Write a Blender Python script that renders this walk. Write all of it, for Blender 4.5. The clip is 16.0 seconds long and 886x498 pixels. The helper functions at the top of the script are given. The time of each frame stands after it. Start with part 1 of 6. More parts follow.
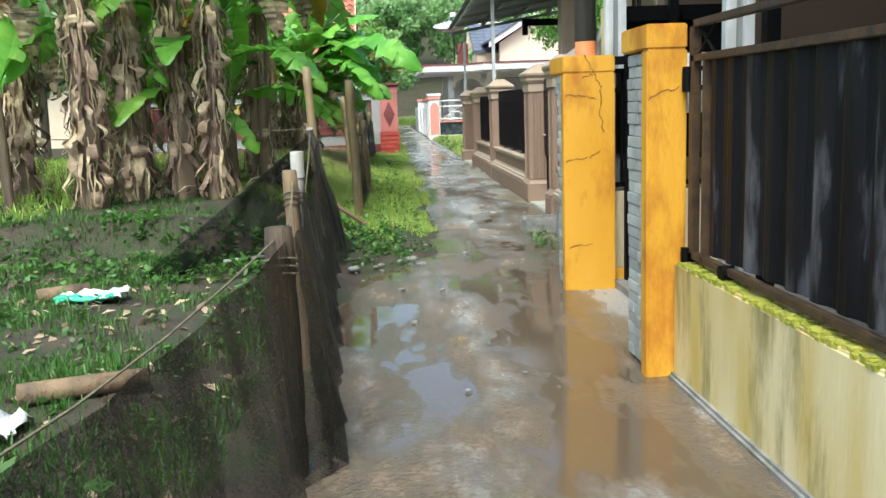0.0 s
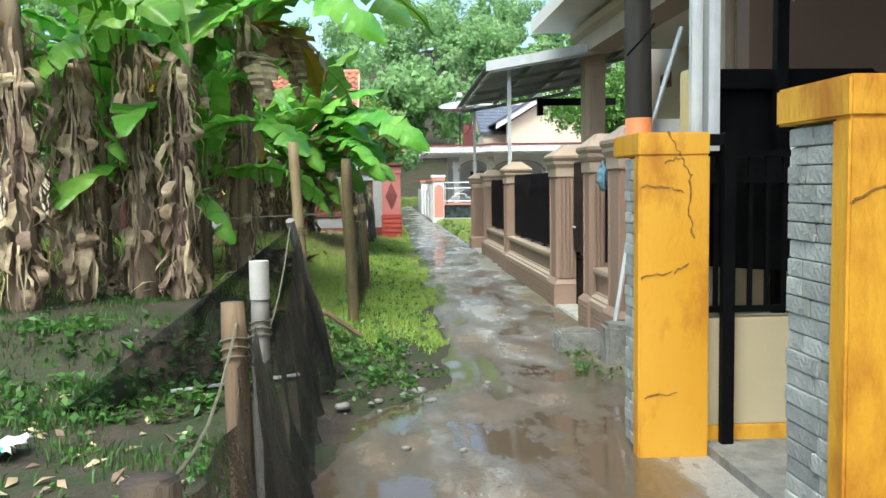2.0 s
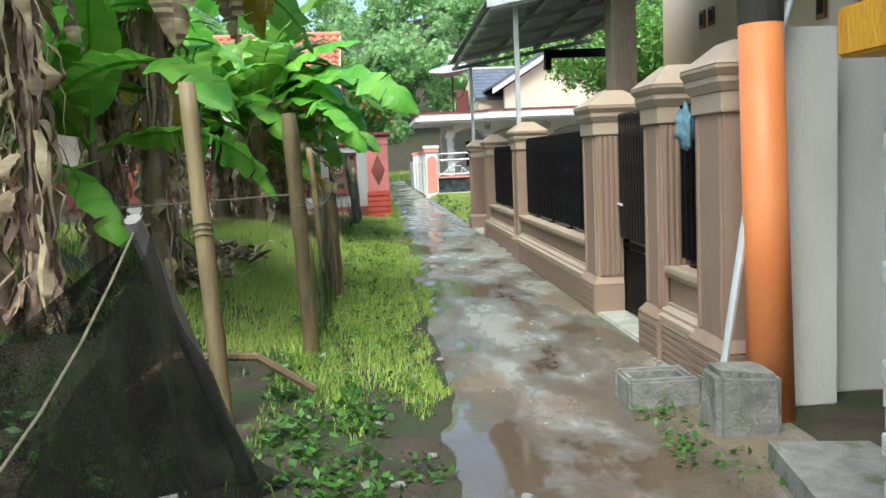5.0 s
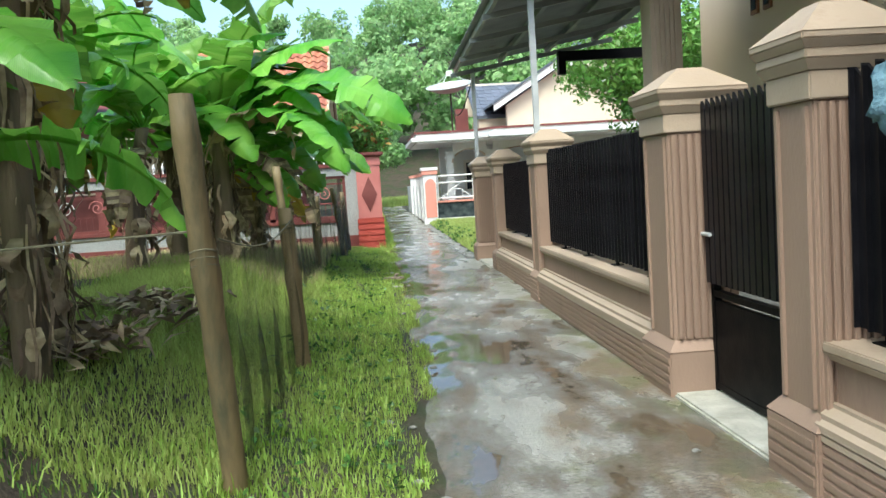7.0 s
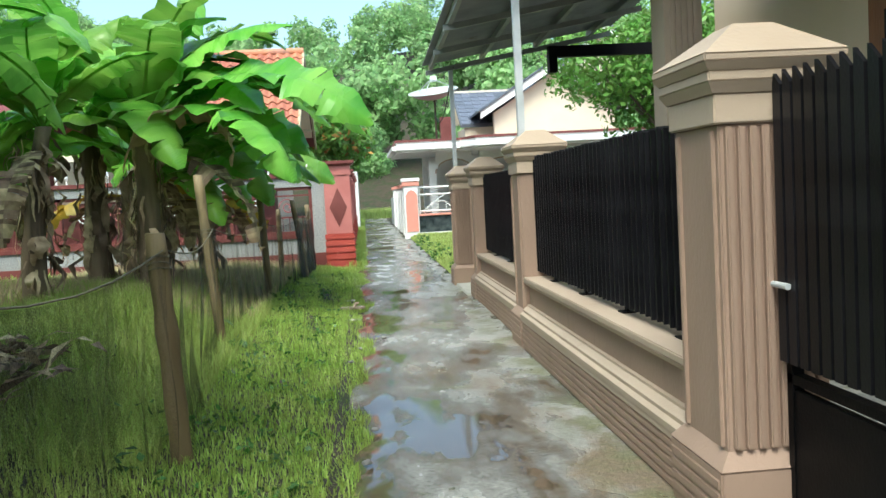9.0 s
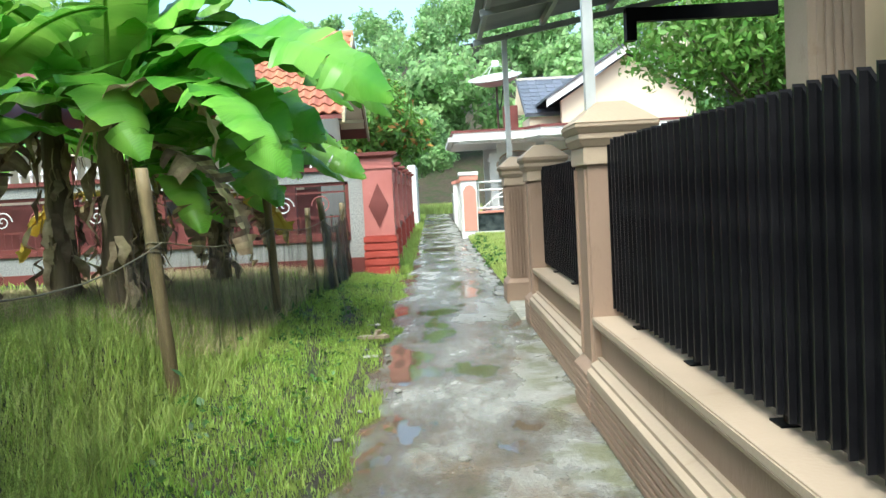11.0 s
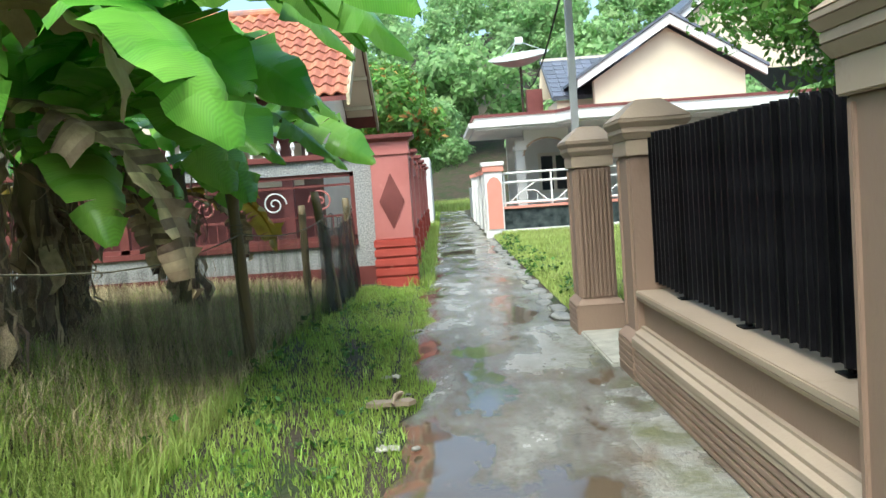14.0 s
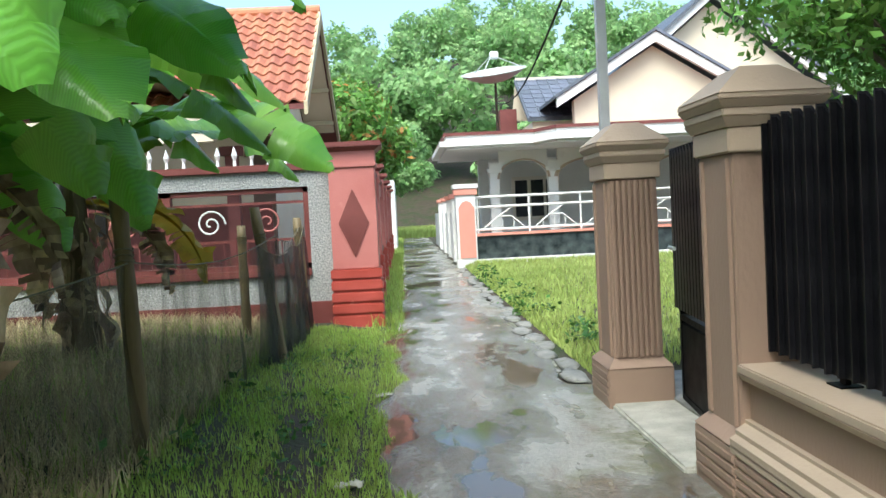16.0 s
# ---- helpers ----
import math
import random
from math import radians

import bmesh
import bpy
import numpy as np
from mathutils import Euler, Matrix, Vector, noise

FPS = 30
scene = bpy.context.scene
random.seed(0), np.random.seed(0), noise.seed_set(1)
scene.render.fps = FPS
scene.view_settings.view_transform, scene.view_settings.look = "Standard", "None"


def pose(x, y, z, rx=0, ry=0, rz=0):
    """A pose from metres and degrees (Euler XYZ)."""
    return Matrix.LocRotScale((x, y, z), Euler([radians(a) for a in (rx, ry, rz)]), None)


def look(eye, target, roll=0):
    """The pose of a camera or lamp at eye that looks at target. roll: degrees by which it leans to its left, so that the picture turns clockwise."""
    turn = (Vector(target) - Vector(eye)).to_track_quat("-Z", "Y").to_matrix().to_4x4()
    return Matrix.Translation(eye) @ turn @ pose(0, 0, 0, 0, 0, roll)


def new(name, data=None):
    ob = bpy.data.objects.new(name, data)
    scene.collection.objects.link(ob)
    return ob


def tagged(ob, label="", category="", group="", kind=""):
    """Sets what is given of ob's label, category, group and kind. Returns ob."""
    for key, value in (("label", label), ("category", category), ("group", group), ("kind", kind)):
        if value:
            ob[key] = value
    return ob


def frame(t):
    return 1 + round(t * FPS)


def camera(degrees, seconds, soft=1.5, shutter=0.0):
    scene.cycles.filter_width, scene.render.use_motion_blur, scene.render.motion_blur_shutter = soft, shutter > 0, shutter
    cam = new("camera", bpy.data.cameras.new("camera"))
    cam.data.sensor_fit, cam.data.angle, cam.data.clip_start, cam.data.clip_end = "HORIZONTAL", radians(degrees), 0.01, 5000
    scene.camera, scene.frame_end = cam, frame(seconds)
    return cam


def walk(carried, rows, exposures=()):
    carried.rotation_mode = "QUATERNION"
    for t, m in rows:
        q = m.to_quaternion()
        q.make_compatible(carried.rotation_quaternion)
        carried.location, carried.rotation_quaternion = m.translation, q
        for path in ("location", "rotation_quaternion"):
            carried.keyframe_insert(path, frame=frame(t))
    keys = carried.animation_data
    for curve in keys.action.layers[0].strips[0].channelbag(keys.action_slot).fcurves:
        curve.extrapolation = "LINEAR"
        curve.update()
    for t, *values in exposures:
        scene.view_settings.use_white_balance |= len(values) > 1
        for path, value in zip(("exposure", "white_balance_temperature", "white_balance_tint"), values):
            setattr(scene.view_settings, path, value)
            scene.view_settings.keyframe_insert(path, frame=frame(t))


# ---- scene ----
cam = camera(52.9, 16.0, soft=1.5)
PATH = [
    (0, (-0.007, 0.318, 1.427), (0.124, 2.288, 1.104), -2.0),
    (0.5, (-0.013, 0.907, 1.44), (0.083, 2.891, 1.206), -0.7),
    (1, (-0.003, 1.317, 1.456), (0.108, 3.303, 1.256), -0.4),
    (1.5, (0.024, 1.758, 1.489), (0.144, 3.747, 1.31), -0.7),
    (2, (-0.009, 2.22, 1.479), (0.13, 4.21, 1.333), -0.8),
    (2.5, (0.009, 2.68, 1.461), (0.158, 4.671, 1.347), -1.1),
    (3, (0.082, 3.124, 1.482), (0.232, 5.117, 1.395), -1.4),
    (3.5, (0.11, 3.627, 1.451), (0.268, 5.618, 1.354), -1.5),
    (4, (0.107, 4.122, 1.41), (0.27, 6.108, 1.238), -2.0),
    (4.5, (0.149, 4.626, 1.421), (0.303, 6.61, 1.215), -2.2),
    (7, (0.376, 7.601, 1.342), (0.525, 9.59, 1.191), -3.5),
    (7.5, (0.451, 8.195, 1.367), (0.628, 10.184, 1.257), -3.5),
    (8, (0.515, 8.572, 1.389), (0.71, 10.559, 1.282), -3.6),
    (8.5, (0.642, 8.998, 1.347), (0.833, 10.985, 1.225), -3.3),
    (11, (1.214, 11.821, 1.373), (1.232, 13.816, 1.24), -3.1),
    (11.5, (1.255, 12.399, 1.377), (1.232, 14.393, 1.23), -3.1),
    (12, (1.289, 12.849, 1.337), (1.225, 14.841, 1.181), -3.7),
    (12.5, (1.242, 13.209, 1.34), (1.162, 15.2, 1.17), -3.9),
    (13, (1.185, 13.605, 1.344), (1.112, 15.597, 1.177), -4.0),
    (13.5, (1.054, 14.192, 1.33), (1.023, 16.187, 1.184), -4.1),
    (14, (0.986, 14.857, 1.297), (0.979, 16.853, 1.159), -4.1),
    (14.5, (0.955, 15.471, 1.298), (0.966, 17.467, 1.157), -3.6),
    (15, (0.906, 15.919, 1.285), (0.945, 17.914, 1.152), -2.8),
    (15.5, (0.873, 16.392, 1.259), (0.939, 18.388, 1.146), -2.3),
    (16, (0.853, 16.913, 1.229), (0.939, 18.909, 1.147), -2.9),
]
walk(cam, [(t, look(eye, target, roll)) for t, eye, target, roll in PATH], exposures=((0.0, 1.24, 6200, 0), (4.5, 1.18, 6200, -1), (7.0, 1.25, 6200, -2), (8.0, 1.17, 6200, -3), (11.0, 1.46, 6200, -4), (12.5, 1.36, 6200, -3), (14.0, 1.28, 6200, -2), (16.0, 1.31, 6200, 0)))

# ---- light: bright overcast after rain ----
world = bpy.data.worlds.new("overcast_sky")
scene.world = world
world.use_nodes = True
wn = world.node_tree.nodes
wl = world.node_tree.links
sky = wn.new("ShaderNodeTexSky")
sky.sky_type = "NISHITA"
sky.sun_disc = False
sky.sun_elevation, sky.sun_rotation = radians(58), radians(200)
sky.air_density, sky.dust_density, sky.ozone_density = 1.0, 3.6, 0.8
wn["Background"].inputs["Strength"].default_value = 0.15
wl.new(sky.outputs["Color"], wn["Background"].inputs["Color"])
sun = new("sun", bpy.data.lights.new("sun", "SUN"))
sun.data.energy, sun.data.angle, sun.data.color = 1.5, radians(30), (1.0, 0.98, 0.94)
sun.matrix_world = look((-6.8, -18.7, 32), (0, 0, 0))


# ---- materials ----
def mat(name, a, b, rough=0.6, scale=6.0, bump=0.15, fine=70.0, metal=0.0, stretch=(1, 1, 1), stain=None, stain_scale=1.2,
        stain_at=0.55, rand=0.0, island=0.0, translucent=0.0, spec=0.5, rough_var=0.15):
    """A surface of two tones, with fine relief, and blotches or streaks of a third tone."""
    m = bpy.data.materials.new(name)
    m.use_nodes = True
    n, l = m.node_tree.nodes, m.node_tree.links
    p = n["Principled BSDF"]
    co = n.new("ShaderNodeTexCoord")
    mp = n.new("ShaderNodeMapping")
    mp.inputs["Scale"].default_value = stretch
    l.new(co.outputs["Object"], mp.inputs["Vector"])
    big = n.new("ShaderNodeTexNoise")
    big.inputs["Scale"].default_value, big.inputs["Detail"].default_value = scale, 6
    l.new(mp.outputs[0], big.inputs["Vector"])
    ramp = n.new("ShaderNodeValToRGB")
    ramp.color_ramp.elements[0].position, ramp.color_ramp.elements[1].position = 0.32, 0.68
    ramp.color_ramp.elements[0].color, ramp.color_ramp.elements[1].color = (*a, 1), (*b, 1)
    l.new(big.outputs["Fac"], ramp.inputs[0])
    col = ramp.outputs[0]
    if stain:
        st = n.new("ShaderNodeTexNoise")
        st.inputs["Scale"].default_value, st.inputs["Detail"].default_value = stain_scale, 8
        st.inputs["Roughness"].default_value = 0.65
        l.new(mp.outputs[0], st.inputs["Vector"])
        sr = n.new("ShaderNodeMapRange")
        sr.inputs["From Min"].default_value, sr.inputs["From Max"].default_value = stain_at, stain_at + 0.14
        l.new(st.outputs["Fac"], sr.inputs["Value"])
        mx = n.new("ShaderNodeMix")
        mx.data_type = "RGBA"
        l.new(sr.outputs[0], mx.inputs["Factor"])
        l.new(col, mx.inputs["A"])
        mx.inputs["B"].default_value = (*stain, 1)
        col = mx.outputs["Result"]
    if rand or island:
        hs = n.new("ShaderNodeHueSaturation")
        vr = n.new("ShaderNodeMapRange")
        src = n.new("ShaderNodeObjectInfo").outputs["Random"] if rand else n.new("ShaderNodeNewGeometry").outputs["Random Per Island"]
        k = rand or island
        vr.inputs["To Min"].default_value, vr.inputs["To Max"].default_value = 1 - k, 1 + k
        l.new(src, vr.inputs["Value"])
        l.new(vr.outputs[0], hs.inputs["Value"])
        hr = n.new("ShaderNodeMapRange")
        hr.inputs["To Min"].default_value, hr.inputs["To Max"].default_value = 0.5 - 0.04 * k, 0.5 + 0.04 * k
        l.new(src, hr.inputs["Value"])
        l.new(hr.outputs[0], hs.inputs["Hue"])
        l.new(col, hs.inputs["Color"])
        col = hs.outputs[0]
    l.new(col, p.inputs["Base Color"])
    fn = n.new("ShaderNodeTexNoise")
    fn.inputs["Scale"].default_value, fn.inputs["Detail"].default_value = fine, 4
    l.new(mp.outputs[0], fn.inputs["Vector"])
    rr = n.new("ShaderNodeMapRange")
    rr.inputs["To Min"].default_value, rr.inputs["To Max"].default_value = max(0.02, rough - rough_var), min(1, rough + rough_var)
    l.new(big.outputs["Fac"], rr.inputs["Value"])
    l.new(rr.outputs[0], p.inputs["Roughness"])
    p.inputs["Metallic"].default_value = metal
    p.inputs["Specular IOR Level"].default_value = spec
    if bump:
        bp = n.new("ShaderNodeBump")
        bp.inputs["Strength"].default_value, bp.inputs["Distance"].default_value = bump, 0.02
        l.new(fn.outputs["Fac"], bp.inputs["Height"])
        l.new(bp.outputs[0], p.inputs["Normal"])
    if translucent:
        tr = n.new("ShaderNodeBsdfTranslucent")
        l.new(col, tr.inputs["Color"])
        ms = n.new("ShaderNodeMixShader")
        ms.inputs[0].default_value = translucent
        l.new(p.outputs[0], ms.inputs[1])
        l.new(tr.outputs[0], ms.inputs[2])
        l.new(ms.outputs[0], n["Material Output"].inputs["Surface"])
    return m


M_YELLOW = mat("yellow_paint", (0.62, 0.30, 0.018), (0.70, 0.39, 0.045), 0.55, 1.6, 0.25, 45, stretch=(1, 1, 0.45), stain=(0.44, 0.18, 0.015), stain_scale=3.4, stain_at=0.52)
M_CRACK = mat("crack", (0.16, 0.08, 0.02), (0.3, 0.15, 0.03), 0.9, 20)
M_CREAM = mat("cream_wall", (0.44, 0.375, 0.24), (0.51, 0.44, 0.29), 0.7, 2, 0.1)
M_MOSSY = mat("mossy_cream_wall", (0.68, 0.60, 0.36), (0.50, 0.38, 0.10), 0.6, 3.4, 0.12, 60, stretch=(1, 1, 0.22), stain=(0.20, 0.17, 0.05), stain_scale=3.0, stain_at=0.50)
M_MOSS = mat("moss", (0.22, 0.26, 0.02), (0.42, 0.40, 0.06), 0.95, 14, 0.9, 90)
M_CLAD = mat("grey_stone_cladding", (0.27, 0.285, 0.26), (0.42, 0.435, 0.395), 0.5, 8, 0.5, 60, rand=0.25)
M_BLACK = mat("black_paint", (0.002, 0.002, 0.0025), (0.004, 0.004, 0.0045), 0.55, 9, 0.1, spec=0.10)
M_SLAT = mat("black_slat_paint", (0.005, 0.005, 0.0065), (0.010, 0.010, 0.012), 0.36, 9, 0.05, rand=0.3, spec=0.16)
M_SHEET = mat("black_sheet", (0.004, 0.004, 0.005), (0.010, 0.010, 0.012), 0.5, 4, 0.15, 40, spec=0.2, stretch=(1, 1, 0.25), stain=(0.11, 0.11, 0.12), stain_scale=4, stain_at=0.54)
M_RUST = mat("rusty_iron", (0.022, 0.014, 0.008), (0.07, 0.038, 0.014), 0.6, 14, 0.3)
M_BROWN = mat("brown_pink_plaster", (0.265, 0.18, 0.132), (0.315, 0.215, 0.16), 0.62, 1.8, 0.15, 55, stain=(0.21, 0.138, 0.098), stain_scale=2.2, stain_at=0.58, stretch=(1, 1, 0.5))
M_TAN = mat("tan_plaster", (0.37, 0.288, 0.212), (0.44, 0.345, 0.26), 0.6, 1.6, 0.12, 55, stain=(0.31, 0.22, 0.15), stain_scale=2.5, stain_at=0.6)
M_BEIGE = mat("beige_house_paint", (0.72, 0.56, 0.39), (0.77, 0.61, 0.44), 0.75, 1.2, 0.05)
M_SOFFIT = mat("pale_soffit", (0.72, 0.68, 0.60), (0.78, 0.74, 0.66), 0.7, 1.2, 0.05)
# brown wall colour, darkened to carry the porch's shade
M_PORCHSHADE = mat("shade_darkened_brown_paint", (0.13, 0.085, 0.06), (0.16, 0.105, 0.075), 0.7, 1.2, 0.05)
M_STEEL = mat("galvanised_steel", (0.55, 0.58, 0.60), (0.68, 0.71, 0.73), 0.42, 6, 0.08, 40, metal=0.35)
M_ZINC = mat("corrugated_zinc", (0.26, 0.28, 0.28), (0.36, 0.38, 0.38), 0.5, 2.5, 0.1, 40, metal=0.3, stain=(0.2, 0.17, 0.13), stain_scale=2, stain_at=0.6)
M_ORANGE = mat("orange_pole_paint", (0.72, 0.22, 0.07), (0.80, 0.28, 0.10), 0.5, 3, 0.15, stain=(0.5, 0.25, 0.15), stain_scale=4, stain_at=0.62)
M_POLE = mat("weathered_pole", (0.13, 0.12, 0.11), (0.22, 0.205, 0.19), 0.8, 6, 0.4, 30, stretch=(1, 1, 0.15))
M_WHITE = mat("white_paint", (0.72, 0.72, 0.70), (0.80, 0.80, 0.78), 0.55, 1.5, 0.08, stain=(0.6, 0.59, 0.55), stain_scale=1.5, stain_at=0.6)
M_OLDWHITE = mat("stained_white_wall", (0.60, 0.60, 0.55), (0.74, 0.74, 0.70), 0.7, 3, 0.2, stretch=(1, 1, 0.3), stain=(0.30, 0.30, 0.24), stain_scale=2.5, stain_at=0.58)
M_CONC = mat("rough_concrete", (0.16, 0.16, 0.15), (0.28, 0.275, 0.25), 0.75, 9, 0.7, 40, stain=(0.10, 0.11, 0.06), stain_scale=4, stain_at=0.56)
M_RED = mat("red_fence_paint", (0.41, 0.13, 0.115), (0.48, 0.175, 0.155), 0.5, 2, 0.15, stain=(0.52, 0.22, 0.19), stain_scale=3, stain_at=0.60)
M_REDBASE = mat("bright_red_base_paint", (0.34, 0.05, 0.036), (0.42, 0.072, 0.055), 0.45, 4, 0.15, stain=(0.55, 0.2, 0.15), stain_scale=5, stain_at=0.62)
M_MAROON = mat("maroon_paint", (0.135, 0.034, 0.03), (0.19, 0.052, 0.046), 0.5, 3, 0.1)
M_PINK = mat("salmon_paint", (0.62, 0.25, 0.19), (0.68, 0.30, 0.23), 0.6, 2, 0.1)
M_PEBBLE = mat("pebble_dash", (0.20, 0.21, 0.21), (0.47, 0.48, 0.47), 0.55, 48, 1.0, 55)
M_TILE = mat("clay_roof_tile", (0.36, 0.13, 0.075), (0.47, 0.185, 0.105), 0.6, 7, 0.3, 50, stain=(0.17, 0.11, 0.115), stain_scale=0.9, stain_at=0.49, rand=0.22)
M_BLUETILE = mat("blue_grey_roof_tile", (0.09, 0.105, 0.14), (0.15, 0.17, 0.21), 0.5, 6, 0.3, rand=0.25)
M_CREAMHOUSE = mat("pale_cream_paint", (0.70, 0.61, 0.46), (0.75, 0.66, 0.51), 0.75, 1.5, 0.05)
M_BLACKTILE = mat("dark_marble_tile", (0.015, 0.02, 0.025), (0.07, 0.085, 0.09), 0.12, 5, 0.02, rough_var=0.06)
M_TIMBER = mat("brown_timber", (0.20, 0.075, 0.03), (0.30, 0.12, 0.05), 0.5, 5, 0.2, stretch=(1, 1, 0.1))
M_GLASSDARK = mat("dark_glass_and_hole_shade", (0.02, 0.025, 0.03), (0.03, 0.035, 0.04), 0.08, 1, 0, rough_var=0.03)
M_BAMBOO = mat("weathered_bamboo", (0.13, 0.095, 0.045), (0.24, 0.18, 0.09), 0.6, 5, 0.4, 30, stretch=(1, 1, 0.2), stain=(0.08, 0.075, 0.04), stain_scale=4, stain_at=0.55)
M_LOG = mat("split_dry_wood", (0.09, 0.064, 0.042), (0.28, 0.19, 0.105), 0.8, 6, 0.8, 40, stretch=(1, 1, 0.12))
M_CAP = mat("weathered_white_paint", (0.36, 0.35, 0.31), (0.50, 0.49, 0.45), 0.7, 9, 0.3, 40, stain=(0.25, 0.2, 0.15), stain_scale=7, stain_at=0.58)
M_ROT = mat("rotted_dark_wood", (0.025, 0.019, 0.014), (0.10, 0.072, 0.048), 0.85, 7, 0.8, 40, stretch=(1, 1, 0.15))
M_SOIL = mat("damp_soil", (0.028, 0.020, 0.014), (0.074, 0.057, 0.038), 0.85, 4, 0.9, 30, stain=(0.028, 0.042, 0.012), stain_scale=1.3, stain_at=0.46)
M_GRASS = mat("grass_blades", (0.27, 0.42, 0.065), (0.46, 0.58, 0.15), 0.55, 1.6, 0, island=0.35, translucent=0.35, stain=(0.22, 0.22, 0.07), stain_scale=1.6, stain_at=0.6)
# pale lawn green; also brightens garden grass that stands in shade
M_LAWNLIFT = mat("lawn_and_brightened_blades", (0.36, 0.46, 0.11), (0.47, 0.56, 0.17), 0.6, 0.8, 0, island=0.25, translucent=0.35)
M_DRYGRASS = mat("dry_grass", (0.50, 0.41, 0.23), (0.62, 0.53, 0.33), 0.75, 2, 0, island=0.3, translucent=0.2)
# weed green; on garden grass its dark tone paints in the banana plants' shade
M_WEEDSHADE = mat("weed_and_shaded_grass_leaves", (0.045, 0.12, 0.02), (0.10, 0.22, 0.04), 0.45, 3, 0, island=0.35, translucent=0.3)
M_BANANA = mat("banana_leaf_green", (0.12, 0.35, 0.04), (0.29, 0.55, 0.09), 0.28, 1.2, 0.09, 20, stretch=(4.5, 0.6, 0.6), rand=0.28, translucent=0.40, stain=(0.25, 0.30, 0.05), stain_scale=1.1, stain_at=0.66)


def add_veins(m):
    """Fine cross veins of a banana blade, as relief and as paler stripes."""
    n, l = m.node_tree.nodes, m.node_tree.links
    w = n.new("ShaderNodeTexWave")
    w.bands_direction = "X"
    w.inputs["Scale"].default_value, w.inputs["Distortion"].default_value, w.inputs["Detail"].default_value = 42.0, 1.5, 3.0
    co = n.new("ShaderNodeTexCoord")
    l.new(co.outputs["Object"], w.inputs["Vector"])
    l.new(w.outputs["Fac"], n["Bump"].inputs["Height"])
    r = n.new("ShaderNodeMapRange")
    r.inputs["To Min"].default_value, r.inputs["To Max"].default_value = 0.90, 1.06
    l.new(w.outputs["Fac"], r.inputs["Value"])
    mx = n.new("ShaderNodeMix")
    mx.data_type, mx.blend_type = "RGBA", "MULTIPLY"
    mx.inputs["Factor"].default_value = 1.0
    l.new(n["Hue/Saturation/Value"].outputs[0], mx.inputs["A"])
    l.new(r.outputs[0], mx.inputs["B"])
    l.new(mx.outputs["Result"], n["Principled BSDF"].inputs["Base Color"])
    l.new(mx.outputs["Result"], n["Translucent BSDF"].inputs["Color"])


add_veins(M_BANANA)
M_BANANAYEL = mat("yellowing_banana_leaf", (0.50, 0.30, 0.03), (0.38, 0.33, 0.05), 0.5, 2.5, 0.1, 30, translucent=0.35, stain=(0.24, 0.12, 0.04), stain_scale=2.4, stain_at=0.52)
M_DEAD = mat("dry_banana_leaf", (0.21, 0.14, 0.085), (0.56, 0.43, 0.30), 0.85, 7, 0.5, 40, island=0.6, translucent=0.12)
M_PALEDRY = mat("pale_dry_banana_leaf", (0.44, 0.31, 0.19), (0.68, 0.53, 0.37), 0.8, 5, 0.4, 40, translucent=0.2, stain=(0.30, 0.19, 0.11), stain_scale=3, stain_at=0.58)
M_STEM = mat("banana_stem", (0.11, 0.08, 0.05), (0.27, 0.20, 0.13), 0.75, 5, 0.6, 40, stretch=(1, 1, 0.12), stain=(0.07, 0.05, 0.035), stain_scale=3.5, stain_at=0.52)
M_BARK = mat("tree_bark", (0.10, 0.075, 0.05), (0.20, 0.16, 0.12), 0.9, 6, 0.8, 30, stretch=(1, 1, 0.3))
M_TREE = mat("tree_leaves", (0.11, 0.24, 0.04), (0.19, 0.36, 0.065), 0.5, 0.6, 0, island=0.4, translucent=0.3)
# pale, low-contrast leaf tone with distance haze painted into the colour
M_HAZETREE = mat("haze_paled_tree_leaves", (0.25, 0.42, 0.17), (0.39, 0.58, 0.25), 0.6, 0.25, 0, island=0.25, translucent=0.5)
M_BLOSSOM = mat("orange_young_leaves", (0.48, 0.20, 0.05), (0.42, 0.26, 0.07), 0.6, 2, 0, island=0.3, translucent=0.3)
M_ROPE = mat("pale_rope", (0.11, 0.10, 0.065), (0.19, 0.17, 0.11), 0.8, 20)
M_PLASTIC = mat("white_plastic", (0.72, 0.74, 0.72), (0.80, 0.82, 0.80), 0.4, 6, 0.2)
M_GREENPL = mat("green_plastic", (0.03, 0.40, 0.22), (0.05, 0.50, 0.28), 0.4, 6, 0.1)
M_BLUECLOTH = mat("blue_cloth", (0.09, 0.19, 0.25), (0.20, 0.33, 0.40), 0.9, 12, 0.5)
M_STONE = mat("pale_kerb_stone", (0.30, 0.29, 0.25), (0.46, 0.45, 0.40), 0.7, 7, 0.7, 35, rand=0.2)
M_DISH = mat("mesh_dish_grey", (0.36, 0.40, 0.38), (0.46, 0.50, 0.48), 0.5, 4, 0)


